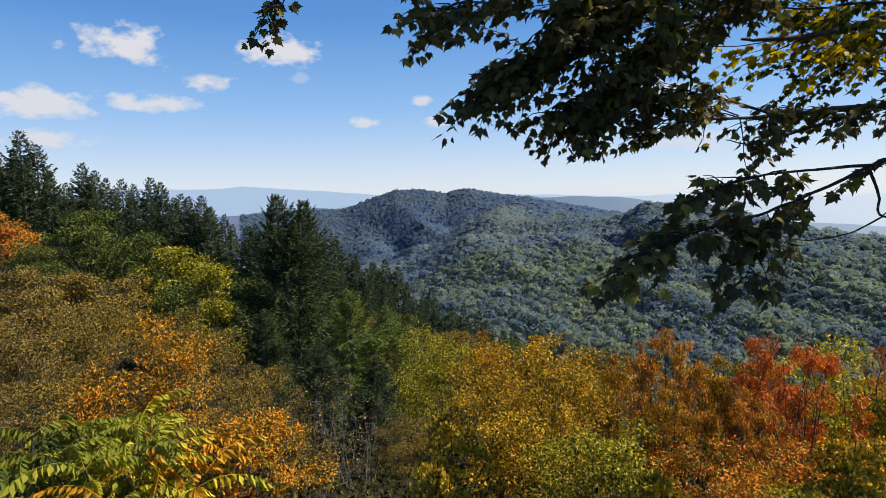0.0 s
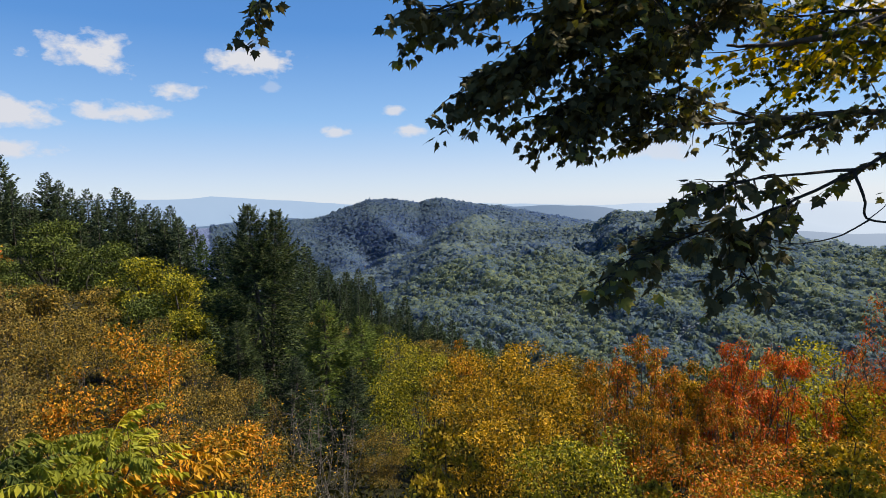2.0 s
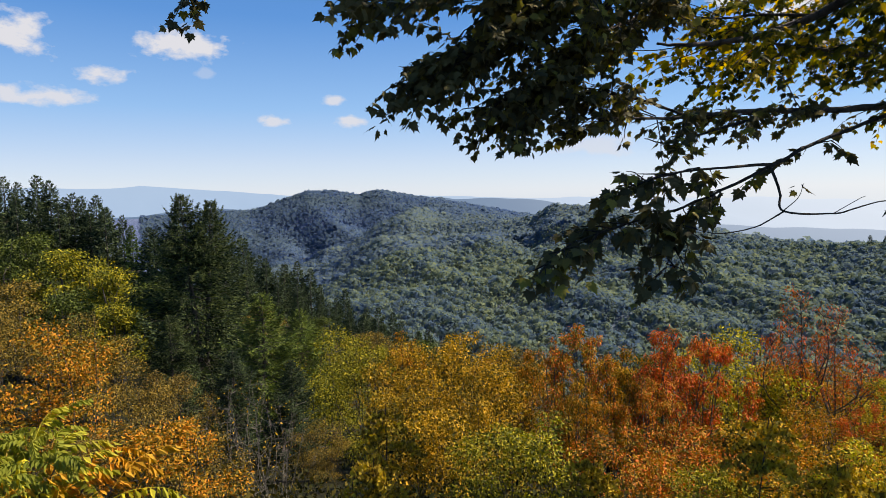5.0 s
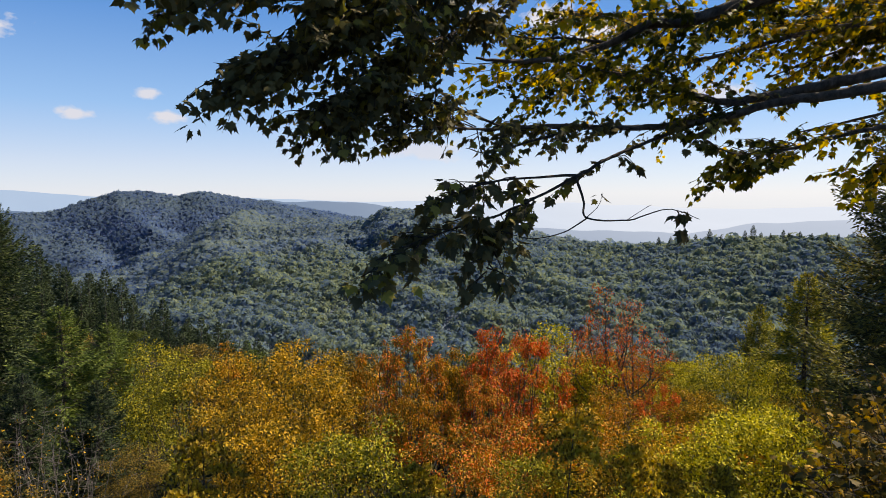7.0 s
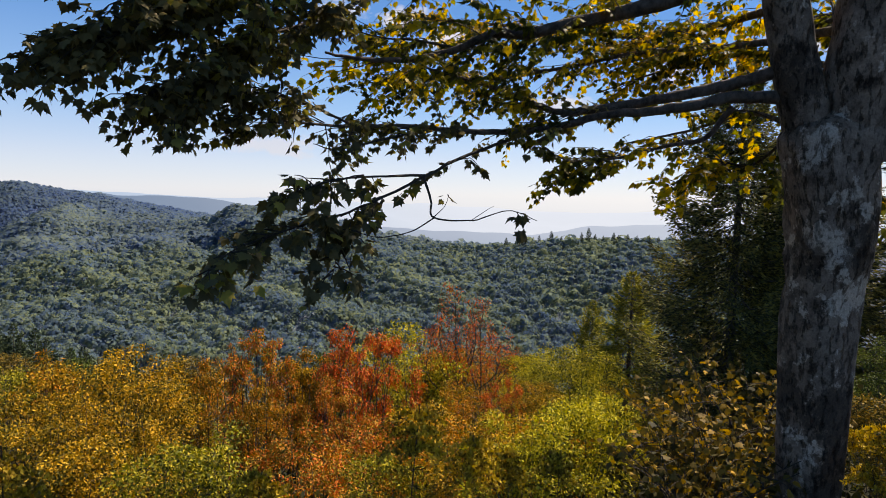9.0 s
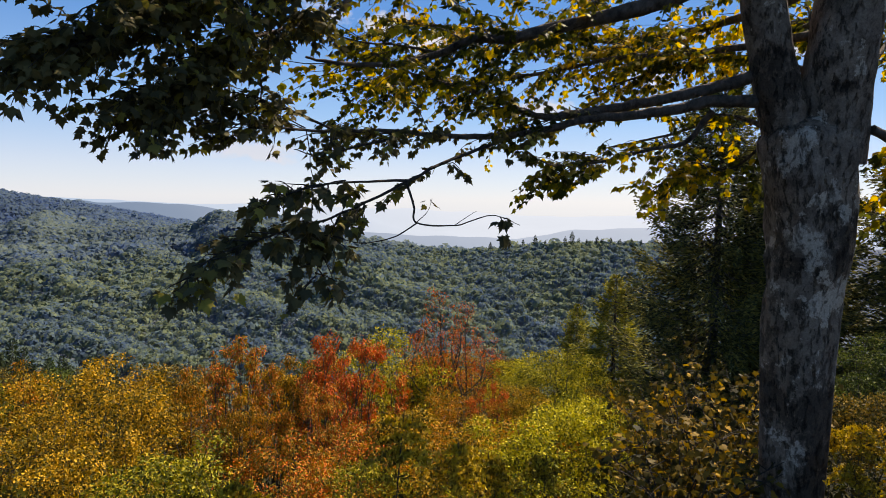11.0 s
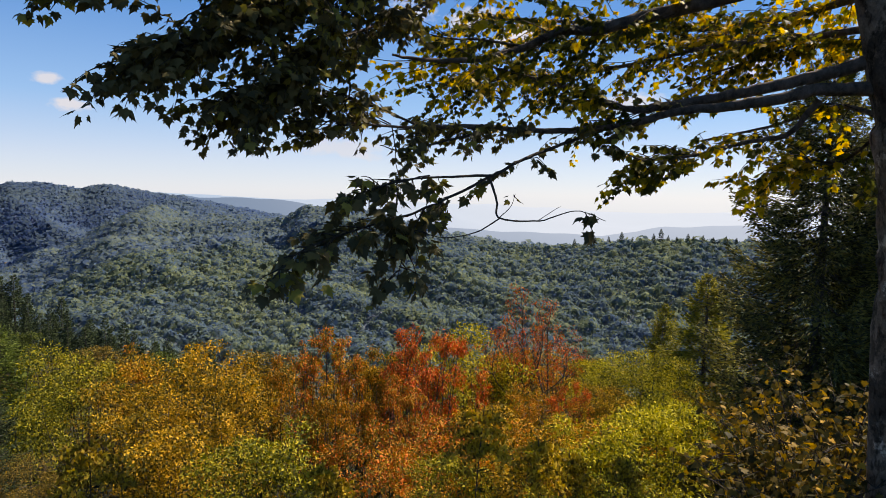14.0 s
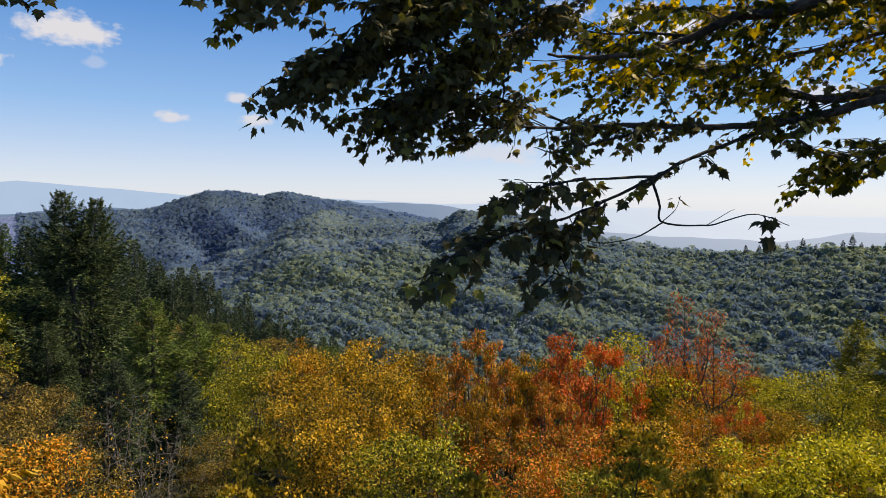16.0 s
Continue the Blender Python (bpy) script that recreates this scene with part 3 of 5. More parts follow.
def broadleaf(name, seed, h, w, stems, clumps, leaves, leaf_len, leaf_w, trunk=0.0, droop=0.5, spire=0.0, label="", category="shrub", loose=1.0, stout=1.0, bark=None):
    """A shrub or tree of height h and width w, standing at the origin: Empty > trunk, crown. Its leaves sit in clumps at the ends of its limbs."""
    rng = np.random.default_rng(seed)
    root = empty(name, Matrix(), label, category)
    wood = Pile()
    top_trunk = np.array([0, 0, trunk * h])
    if trunk > 0:
        path = smooth_path([(0, 0, 0), (rng.normal(0, .02) * h, rng.normal(0, .02) * h, trunk * h * .5), top_trunk], 7)
        wood.add(*tube(path, np.linspace(.022, .014, 7) * h * stout, 7))
    limbs = []
    for i in range(stems):
        ang = i * 2.399 + rng.uniform(-.5, .5)
        out = (i + 0.4) / stems
        reach = w * 0.42 * (out ** 0.6) * rng.uniform(.75, 1.1)
        topz = h * (1 - (0.45 - 0.25 * spire) * out ** 1.7) * rng.uniform(.80, 1.0)
        if i == 0:
            topz = h * .97
        side = np.array([math.cos(ang), math.sin(ang), 0])
        base = top_trunk + side * (0.01 * w if trunk else 0.07 * w)
        tip = side * reach + np.array([0, 0, topz])
        mid = base * .45 + tip * .55 + side * reach * .25 + rng.normal(0, .05, 3) * h
        p = smooth_path([base, mid, tip], 9)
        wood.add(*tube(p, np.linspace(.011 if trunk else .0042, .0010, 9) * h * stout, 5))
        limbs.append(p)
    cen, rad, way = [], [], []
    for k in range(clumps):
        p = limbs[k % stems]
        t = 1 - (1 - (.30 if trunk else .12)) * rng.random() ** (1.5 - .4 * spire)
        q = p[int(t * 8)]
        a2 = rng.uniform(0, 6.28)
        ln = w * rng.uniform(.05, .22) * (1.25 - .8 * t) * (1 - .45 * spire)
        d = unit(np.array([math.cos(a2), math.sin(a2), rng.uniform(-.2, .6) + spire]) + .35 * unit(q * [1, 1, 0] + 1e-6))
        e = q + d * ln
        wood.add(*tube(np.stack([q, (q + e) / 2 + rng.normal(0, .05, 3) * ln, e]), [.0024 * h, .0018 * h, .0009 * h], 3))
        cen.append(e)
        way.append(d)
        rad.append(w * rng.uniform(.035, .10) * (1 - .35 * spire) * loose)
    cen, rad, way = np.array(cen), np.array(rad), np.array(way)
    share = rad ** 2 / np.sum(rad ** 2)
    pick = rng.choice(len(cen), leaves, p=share)
    g = rng.normal(0, 1, (leaves, 3))
    g = g / np.linalg.norm(g, axis=1)[:, None] * rng.uniform(.25, 1.15, (leaves, 1)) ** .7
    pos = cen[pick] + g * rad[pick][:, None] * np.array([1.15, 1.15, .55 + .9 * spire])
    pos[:, 2] = np.clip(pos[:, 2], .03 * h, h * 1.02)
    along = unit(way[pick] * .35 + g * .5 + rng.normal(0, .5, (leaves, 3)) + np.array([0, 0, -droop]))
    v, f = blades(pos, along, leaf_len, leaf_w, rng)
    wood.made("trunk", bark or BARK, root, smooth=True)
    mesh_object("crown", v, f, LEAF["green"], root)
    return root


def spruce(name, seed, h, w, whorls, per, sprays, blade_len, blade_w, label, tops=1, tone="spruce", limbs=True, full=.8, hang_by=.2):
    """A spruce of height h and width w: tiers of boughs, rising near the top and sagging lower down, each carrying flat sprays."""
    rng = np.random.default_rng(seed)
    root = empty(name, Matrix(), label, "spruce")
    wood, P, D, S = Pile(), [], [], []
    for k in range(tops):
        off = np.array([(k - (tops - 1) / 2) * w * .17, 0, 0])
        hh = h * (1 - .03 * k)
        path = smooth_path([(0, 0, 0), off * .6 + np.array([0, 0, hh * .6]), off + np.array([0, 0, hh])], 10)
        wood.add(*tube(path, np.linspace(.016, .0012, 10) * h, 7))
        for i in range(whorls):
            t = ((i + rng.uniform(.05, .35)) / whorls) ** .9
            t = min(max(t, .01), .995)
            if k and t < .6:
                continue
            c = np.array([np.interp(t, np.linspace(0, 1, 10), path[:, j]) for j in range(3)])
            reach = w * .5 * ((1 - t) ** full + .03) * (0.75 if tops > 1 and t > .6 else 1) * min(1, .6 + t * 4)
            tier = rng.uniform(.82, 1.12)
            for j in range(per):
                L = reach * tier * rng.uniform(.6, 1.2)
                a = j * 6.283 / per + rng.uniform(-.5, .5)
                out = np.array([math.cos(a), math.sin(a), 0])
                side = np.array([-out[1], out[0], 0])
                pitch = float(np.interp(t, [0, .45, .8, 1], [-.42, -.2, .18, .9])) + rng.normal(0, .09)
                curl = .20 + .1 * rng.random()

                def bough(u):
                    return c + out * L * u * math.cos(pitch) + np.array([0, 0, 1]) * L * (math.sin(pitch) * u - .10 * np.sin(3.1416 * u) + curl * u ** 3)
                s = np.linspace(0, 1, 5)[:, None]
                if limbs:
                    wood.add(*tube(bough(s)[:4], np.linspace(.0028, .0008, 4) * h * (1.1 - t * .8), 3))
                m = max(7, int(sprays * (.22 + .78 * L / (w * .5))))
                u = rng.uniform(.1, 1.0, (m, 1)) ** .75
                sg = rng.choice([-1, 1], (m, 1))
                v = rng.random((m, 1)) ** 1.3 * (.34 * (1 - u) + .04) * L
                hang = rng.random((m, 1)) ** 2
                P.append(bough(u) + (out * .55 + side * sg * .85) * v - np.array([0, 0, 1]) * (v * .25 + hang * hang_by * L * (1 - .5 * u)))
                S.append(np.full(m, min(1.0, .4 + .9 * L / (w * .5))) * (1.15 - .5 * u[:, 0]) * rng.uniform(.7, 1.2, m))
                D.append(out * .7 + side * sg * rng.uniform(.1, .9, (m, 1)) + np.array([0, 0, -1]) * (hang * .9 - curl * u * 1.2 - .1))
    P, D, S = np.concatenate(P), unit(np.concatenate(D)), np.concatenate(S)
    v, f = blades(P, D, blade_len * S, blade_w * S, rng, .15)
    wood.made("trunk", BARK, root, smooth=True)
    mesh_object("crown", v, f, LEAF[tone], root)
    return root


def retone(ob, tone):
    for o in ob.children:
        if o.name.startswith("crown"):
            o.material_slots[0].link = "OBJECT"
            o.material_slots[0].material = LEAF[tone]


def put(proto, az, r, top_el, rel_w=1.0, tone=None, label="", category="", group="", turn=None, size=None):
    """A copy of the prototype on the slope at azimuth az and distance r, its top at elevation top_el."""
    p = foot(az, r)
    h = size if size else max(1.0, 1.6 + r * math.tan(radians(top_el)) - p.z)
    k = h / proto["h"]
    kw = k * rel_w
    m = Matrix.Translation(p) @ Matrix.Rotation(turn if turn is not None else (az * 7.13 + r) % 6.28, 4, "Z") @ Matrix.Diagonal((kw, kw, k, 1))
    ob = copy_thing(proto["ob"], m)
    if tone:
        retone(ob, tone)
    tagged(ob, label, category, group)
    return ob


def proto(ob, h):
    return {"ob": ob, "h": h}


# prototypes, taken away again at the end
SH = [proto(broadleaf("shrub", 100 + i, 5.0, 5.0, 13, 50, 12000, .098, .05, 0, .5, .15, loose=1.3), 5.0) for i in range(3)]
UP = [proto(broadleaf("sapling", 120 + i, 5.0, 3.5, 16, 120, 10000, .10, .033, 0, 1.2, .95, loose=.85), 5.0) for i in range(3)]
LOW = [proto(broadleaf("bush", 140 + i, 2.4, 3.0, 11, 42, 7000, .074, .038, 0, .4, .1, loose=1.3), 2.4) for i in range(3)]
TREE = [proto(broadleaf("tree", 160 + i, 11.0, 10.5, 14, 64, 10500, .27, .16, .22, .4, 0, loose=1.35), 11.0) for i in range(3)]
SPARSE = proto(broadleaf("red_tree", 180, 6.0, 4.4, 11, 170, 2600, .09, .03, .30, 1.2, .6, loose=.6, stout=.45), 6.0)
BARE = proto(broadleaf("bare_shrub", 190, 3.2, 3.0, 11, 70, 110, .07, .035, 0, .6, 0, bark=PALE_TWIG, stout=.75), 3.2)
SP_NEAR = proto(spruce("spruce", 200, 16.0, 12.4, 28, 10, 300, .42, .115, "", 2, full=.72), 16.0)
SP_MID = [proto(spruce("spruce", 210 + i, 9.0, 5.4, 27, 10, 180, .24, .075, "", 1), 9.0) for i in range(2)]
SP_CLOSE = [proto(spruce("spruce", 230 + i, 8.0, 5.4, 30, 11, 420, .15, .05, "", 1, hang_by=.3), 8.0) for i in range(2)]
SP_FAR = [proto(spruce("spruce", 220 + i, 15.0, 8.4, 19, 9, 52, .80, .27, "", 1, limbs=False, hang_by=.12), 15.0) for i in range(3)]
PROTOS = SH + UP + LOW + TREE + [SPARSE, BARE, SP_NEAR] + SP_MID + SP_CLOSE + SP_FAR

WORDS = {"olive": "olive-green and brown leaved", "yellow": "golden yellow leaved", "lime": "yellow-green leaved", "orange": "orange and gold leaved",
         "rust": "rust-red and olive leaved", "red": "bright red leaved", "gold_green": "yellow-green leaved", "green": "green leaved", "brown": "brownish autumn leaved"}


def shrub(kinds, i, az, r, el, tone, w=1.0):
    nm = {"SH": (SH, "shrub"), "UP": (UP, "shrub"), "LOW": (LOW, "bush"), "TREE": (TREE, "tree")}[kinds]
    thing = {"SH": "shrub in full leaf", "UP": "upright sapling with drooping leaves", "LOW": "low bush", "TREE": "broadleaf tree"}[kinds]
    put(nm[0][i % len(nm[0])], az, r, el, w, tone, WORDS[tone] + " " + thing + " on the slope", nm[1], thing.split(" ")[0] + "s on the slope")


# ---- near slope, left to right ----
NEAR_LEFT = [("SH", -40, 26, -6.5, "olive"), ("SH", -36, 24, -8.5, "brown"), ("SH", -32, 27, -8.0, "olive"), ("SH", -36, 15, -12.5, "olive"),
             ("SH", -31, 17, -12.5, "brown"), ("SH", -26.0, 16.5, -9.3, "orange"), ("SH", -21, 18, -13.2, "olive"), ("SH", -29, 32, -8.2, "olive"),
             ("SH", -23, 30, -9.0, "olive"), ("LOW", -27, 11, -17.5, "olive"), ("LOW", -22.5, 10, -18.5, "brown"), ("LOW", -18, 9.5, -18.2, "orange"),
             ("LOW", -14.5, 10.5, -20, "olive"), ("SH", -17, 21, -14.5, "brown")]
NEAR_MID = [("SH", -2.6, 26, -12.0, "gold_green"), ("SH", -4, 15, -20, "olive"), ("SH", .5, 22, -13.5, "gold_green"), ("SH", 4.2, 18, -13.6, "yellow"),
            ("UP", 4.4, 19, -12.3, "orange"), ("SH", 8.9, 16.5, -13.0, "yellow"), ("SH", 12.3, 17, -13.9, "yellow"), ("SH", 6.0, 12.5, -16.2, "yellow"),
            ("SH", 11, 12, -15.5, "yellow"), ("UP", 15.8, 17, -13.6, "orange"), ("UP", 19.3, 15.5, -11.3, "rust"), ("UP", 22, 16, -13.6, "yellow"),
            ("UP", 24.5, 16, -13.3, "orange"), ("UP", 27.2, 15.5, -12.8, "red"), ("UP", 30.2, 14.8, -11.0, "red"), ("SH", 33.3, 17, -11.6, "lime"),
            ("SH", 36.5, 19, -13.2, "orange"), ("UP", 26, 12, -16.0, "rust"), ("UP", 20, 12, -16.5, "orange")]
NEAR_RIGHT = [("SH", 41, 20, -13.8, "yellow"), ("SH", 44.5, 18, -14.2, "lime"), ("UP", 43.0, 12, -16, "red"), ("SH", 48, 15, -13.0, "lime"), ("SH", 46, 11.5, -16.5, "yellow"),
              ("SH", 51.5, 13.5, -14.2, "lime"), ("SH", 54.5, 11, -15.5, "yellow"), ("LOW", 44, 8.2, -19.2, "yellow"), ("LOW", 49.2, 5.9, -17.8, "lime"), ("LOW", 41, 5.6, -21.5, "yellow"), ("LOW", 44.8, 5.3, -22.3, "lime"), ("LOW", 46.5, 6.6, -19.3, "orange"), ("LOW", 37, 5.8, -22.0, "orange"), ("LOW", 33, 5.9, -22.5, "gold_green"), ("LOW", 52.5, 7.0, -17.0, "lime"), ("SH", 49.6, 12.5, -12.6, "gold_green"), ("LOW", 50.5, 7.6, -17, "lime"), ("SH", 38, 12, -17, "orange"),
              ("SH", 74, 10, -9, "green"), ("SH", 78, 12, -7, "green"), ("LOW", 73, 6.5, -17, "olive"), ("LOW", 80, 6, -16, "yellow")]
for i, (kinds, az, r, el, tone) in enumerate(NEAR_LEFT + NEAR_MID + NEAR_RIGHT):
    shrub(kinds, i, az, r, el, tone)
fill_rng = np.random.default_rng(5)
for i, az in enumerate(np.arange(-20, 60, 5.0)):
    tone = ["olive", "olive", "olive", "yellow", "olive", "yellow", "yellow", "gold_green", "orange", "rust", "rust", "yellow", "orange", "yellow", "lime", "yellow"][i % 16]
    if (i % 2 == 1 and az > 2) or az > 25:
        shrub("LOW", i, az + fill_rng.uniform(-1.5, 1.5), fill_rng.uniform(7.5, 9.5), fill_rng.uniform(-21, -18.5), tone)

put(SPARSE, 38.3, 18, -7.7, 1.0, "red", "thin red-leaved tree with half its leaves fallen", "tree")
put(SPARSE, 40.6, 18.5, -9.4, .9, "red", "thin orange-red tree with bare lower limbs", "tree")
for az, r, el in ((-12.2, 11, -15.5), (-10.0, 13, -15.0), (-8.4, 10.5, -17.5), (40, 11, -17.5)):
    put(BARE, az, r, el, 1.0, "yellow", "bare grey shrub with a few yellow leaves", "shrub", "bare shrubs")

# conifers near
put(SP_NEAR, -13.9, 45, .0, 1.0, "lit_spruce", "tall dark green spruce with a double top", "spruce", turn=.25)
put(SP_MID[0], -8.9, 26, -8.7, 1.3, "lit_young_fir", "young green spruce with open tiers of branches", "spruce", "young spruces")
put(SP_MID[1], -5.6, 29, -10.4, 1.3, "lit_young_fir", "young green spruce with open tiers of branches", "spruce", "young spruces")
# darker needle tone stands in for shade under the tall spruce
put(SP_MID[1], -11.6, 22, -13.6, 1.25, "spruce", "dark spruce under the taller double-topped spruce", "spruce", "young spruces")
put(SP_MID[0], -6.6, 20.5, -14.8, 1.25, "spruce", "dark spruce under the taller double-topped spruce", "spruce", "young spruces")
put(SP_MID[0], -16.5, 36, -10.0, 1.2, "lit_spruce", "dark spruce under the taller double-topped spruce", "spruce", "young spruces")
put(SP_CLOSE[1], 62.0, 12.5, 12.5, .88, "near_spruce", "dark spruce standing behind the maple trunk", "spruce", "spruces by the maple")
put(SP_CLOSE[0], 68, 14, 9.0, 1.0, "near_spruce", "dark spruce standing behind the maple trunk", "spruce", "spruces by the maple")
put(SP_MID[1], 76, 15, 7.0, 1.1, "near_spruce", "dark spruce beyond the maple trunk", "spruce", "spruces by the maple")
put(SP_MID[0], 53.9, 16, -6.4, 1.2, "lit_fir", "slender yellow-green young spruce", "spruce", "young spruces")
put(SP_MID[1], 50.6, 19, -9.2, .9, "lit_fir", "slender yellow-green young spruce", "spruce", "young spruces")

# ---- far side of the hollow ----
MID_LEFT = [("TREE", -30, 72, -.7, "green"), ("TREE", -26.3, 68, -2.6, "green"), ("TREE", -23.3, 63, -3.9, "gold_green"), ("TREE", -20.8, 60, -5.6, "gold_green"),
            ("TREE", -33.5, 66, -3.2, "green"), ("TREE", -36, 78, -.6, "rust"), ("TREE", -38, 60, -3, "olive"), ("TREE", -35, 48, -4.9, "brown"),
            ("TREE", -31, 50, -5.5, "olive"), ("TREE", -27.5, 48, -6.3, "olive"), ("TREE", -24, 46, -7.2, "green"), ("TREE", -20.5, 44, -8.4, "gold_green"),
            ("TREE", -34, 38, -6.8, "brown"), ("TREE", -29, 38, -8.0, "olive"), ("TREE", -18, 52, -7.0, "green")]
for i, (kinds, az, r, el, tone) in enumerate(MID_LEFT):
    shrub(kinds, i, az, r, el, tone, 1.1)
MID_RIGHT = [("TREE", -1, 60, -13.2, "olive"), ("TREE", 5, 70, -13.6, "green"), ("TREE", 14, 60, -14.2, "olive"), ("TREE", 26, 60, -14.6, "green"),
             ("TREE", 37, 60, -14.4, "olive"), ("TREE", 44, 50, -14.4, "olive"), ("TREE", 52, 45, -13.5, "green"), ("TREE", 60, 40, -11, "olive"),
             ("TREE", -9, 75, -9.8, "olive"), ("TREE", -4, 80, -11.2, "green"), ("TREE", 1, 85, -12.6, "olive"), ("TREE", -13, 62, -9.5, "green"), ("TREE", -6.5, 55, -13, "olive")]
for i, (kinds, az, r, el, tone) in enumerate(MID_RIGHT):
    shrub(kinds, i, az, r, el, tone, 1.2)

# spruce wood on the spur
SPUR_AZ = [-44, -34, -31.5, -29.5, -27, -24.7, -22.4, -20.9, -17.5, -14, -9.6, -7, -2.5, 1.7, 4.8, 8.4, 11]
SPUR_EL = [5.5, 4.6, 2.6, 2.6, 1.5, 1.4, .3, .1, -1.5, -2.6, -3.8, -4.9, -7.6, -10.2, -11.3, -12.8, -13.6]
wood_rng = np.random.default_rng(8)
for row, (r, drop) in enumerate(((138, .0), (126, .7), (114, 1.6))):
    for az in np.arange(-43, 10.5, 1.5):
        a = az + wood_rng.uniform(-.5, .5)
        el = float(np.interp(a, SPUR_AZ, SPUR_EL)) - drop * wood_rng.uniform(.7, 1.3) - abs(wood_rng.normal(0, .8))
        if row == 2 and a < -17:
            continue
        put(SP_FAR[int(wood_rng.integers(0, 3))], a, r + wood_rng.uniform(-5, 5), el, wood_rng.uniform(.7, 1.05), "fir" if wood_rng.random() < .12 else "spruce",
            "dark spruce in the wood on the spur", "spruce", "spruce wood")
for az, el in ((-34.0, 5.4), (-33.0, 4.4), (-30.0, 3.0), (-29.2, 2.4), (-27.3, 1.7), (-25.2, 1.8), (-24.4, 1.4), (-22.9, .4), (-21.3, .2)):
    put(SP_FAR[0], az, 132, el, .95, "spruce", "tall dark spruce standing over the wood", "spruce", "spruce wood")

# ridge-top conifers on the hill
for az, el in ((50.0, -2.85), (49.4, -3.3), (50.6, -3.4), (51.3, -3.5), (52.2, -3.2), (52.6, -3.4), (53.4, -3.3), (46.7, -3.25), (45.6, -3.7), (44.4, -3.75), (43.6, -3.95), (42.6, -4.0), (47.6, -3.7), (54.2, -3.4), (55.2, -3.3), (56.0, -3.4)):
    rr = float(np.interp(az, HILL_AZ, HILL_R))
    put(SP_FAR[int(abs(az * 10)) % 3], az, rr - 6, el + .22, 1.0, "spruce", "dark conifer on the hill crest", "conifer", "ridge conifers")

# ---- the maple at the overlook ----

MAPLE_LIMBS = []
MAPLE_LIMBS.append(("limb", [(63.3, 18.7, 4.50), (57.4, 16.6, 4.40), (52.4, 15.5, 4.35), (48.5, 14.8, 4.30), (43.5, 13.7, 4.20), (40.5, 13.7, 4.20), (36.4, 12.2, 4.10), (32.4, 11.5, 4.00), (28.3, 11.4, 3.80), (25.4, 11.7, 3.70)], 0.09, 0.008))
MAPLE_LIMBS.append(("limb", [(64.7, 10.2, 4.50), (60.0, 9.2, 4.45), (54.6, 8.1, 4.40), (48.8, 7.3, 4.30), (46.8, 7.1, 4.30), (43.7, 8.1, 4.30), (40.1, 9.6, 4.30), (36.5, 10.2, 4.40), (33.4, 11.3, 4.40), (30.3, 12.9, 4.50)], 0.062, 0.005))
MAPLE_LIMBS.append(("limb", [(64.8, 8.0, 4.50), (60.5, 8.2, 4.40), (56.0, 7.4, 4.30), (50.8, 6.8, 4.25), (45.9, 5.6, 4.20), (39.7, 5.2, 4.10), (33.5, 5.4, 3.90), (28.4, 5.4, 3.70), (23.4, 5.4, 3.40), (18.7, 5.8, 3.30)], 0.062, 0.003))
MAPLE_LIMBS.append(("limb", [(42.8, 5.1, 4.15), (38.2, 3.2, 3.90), (34.6, 1.3, 3.60), (30.7, -0.7, 3.40), (27.2, -2.2, 3.30), (23.4, -3.5, 3.15), (19.4, -4.8, 3.00), (17.0, -6.0, 2.90), (14.9, -8.3, 2.80)], 0.016, 0.003))
MAPLE_LIMBS.append(("limb", [(60.8, 7.4, 4.45), (58.5, 4.7, 4.50), (55.7, 4.2, 4.50), (51.9, 3.2, 4.40), (48.0, 2.9, 4.35), (45.1, 4.1, 4.30)], 0.03, 0.005))
MAPLE_LIMBS.append(("twig", [(34.3, 1.2, 3.58), (35.0, -1.0, 3.50), (35.3, -2.5, 3.40), (38.8, -2.7, 3.35), (42.0, -1.8, 3.30), (44.7, -2.6, 3.20)], 0.011, 0.002))
MAPLE_LIMBS.append(("twig", [(35.3, -2.6, 3.40), (33.1, -3.9, 3.30), (30.5, -4.5, 3.20), (28.0, -4.0, 3.10)], 0.006, 0.002))
MAPLE_LIMBS.append(("twig", [(35.3, -2.5, 3.40), (36.3, -1.5, 3.40), (36.7, -0.3, 3.40)], 0.004, 0.0012))
MAPLE_LIMBS.append(("twig", [(38.8, -2.7, 3.35), (40.4, -1.6, 3.30), (40.8, -1.4, 3.30)], 0.003, 0.001))
MAPLE_LIMBS.append(("twig", [(33.5, 5.2, 3.90), (30.4, 4.3, 3.70), (26.4, 3.3, 3.50), (24.4, 3.8, 3.40)], 0.013, 0.003))
MAPLE_LIMBS.append(("twig", [(37.5, 12.5, 4.15), (33.4, 13.1, 4.20), (30.3, 13.2, 4.30), (26.3, 14.0, 4.30)], 0.014, 0.004))
MAPLE_LIMBS.append(("limb", [(30.3, 17.2, 4.15), (27.3, 15.4, 3.90), (24.4, 13.9, 3.66), (20.1, 12.4, 3.42), (15.6, 10.4, 3.29)], 0.022, 0.006))
MAPLE_LIMBS.append(("limb", [(43.1, 25.3, 4.39), (30.2, 20.9, 3.66), (22.5, 17.7, 3.29), (14.4, 14.6, 3.05), (9.0, 11.9, 2.99), (4.2, 10.0, 2.93)], 0.03, 0.005))
MAPLE_LIMBS.append(("limb", [(22.5, 17.7, 3.29), (20.2, 13.4, 3.23), (17.6, 10.6, 3.17), (14.4, 8.6, 3.11), (11.0, 7.2, 3.05)], 0.014, 0.003))
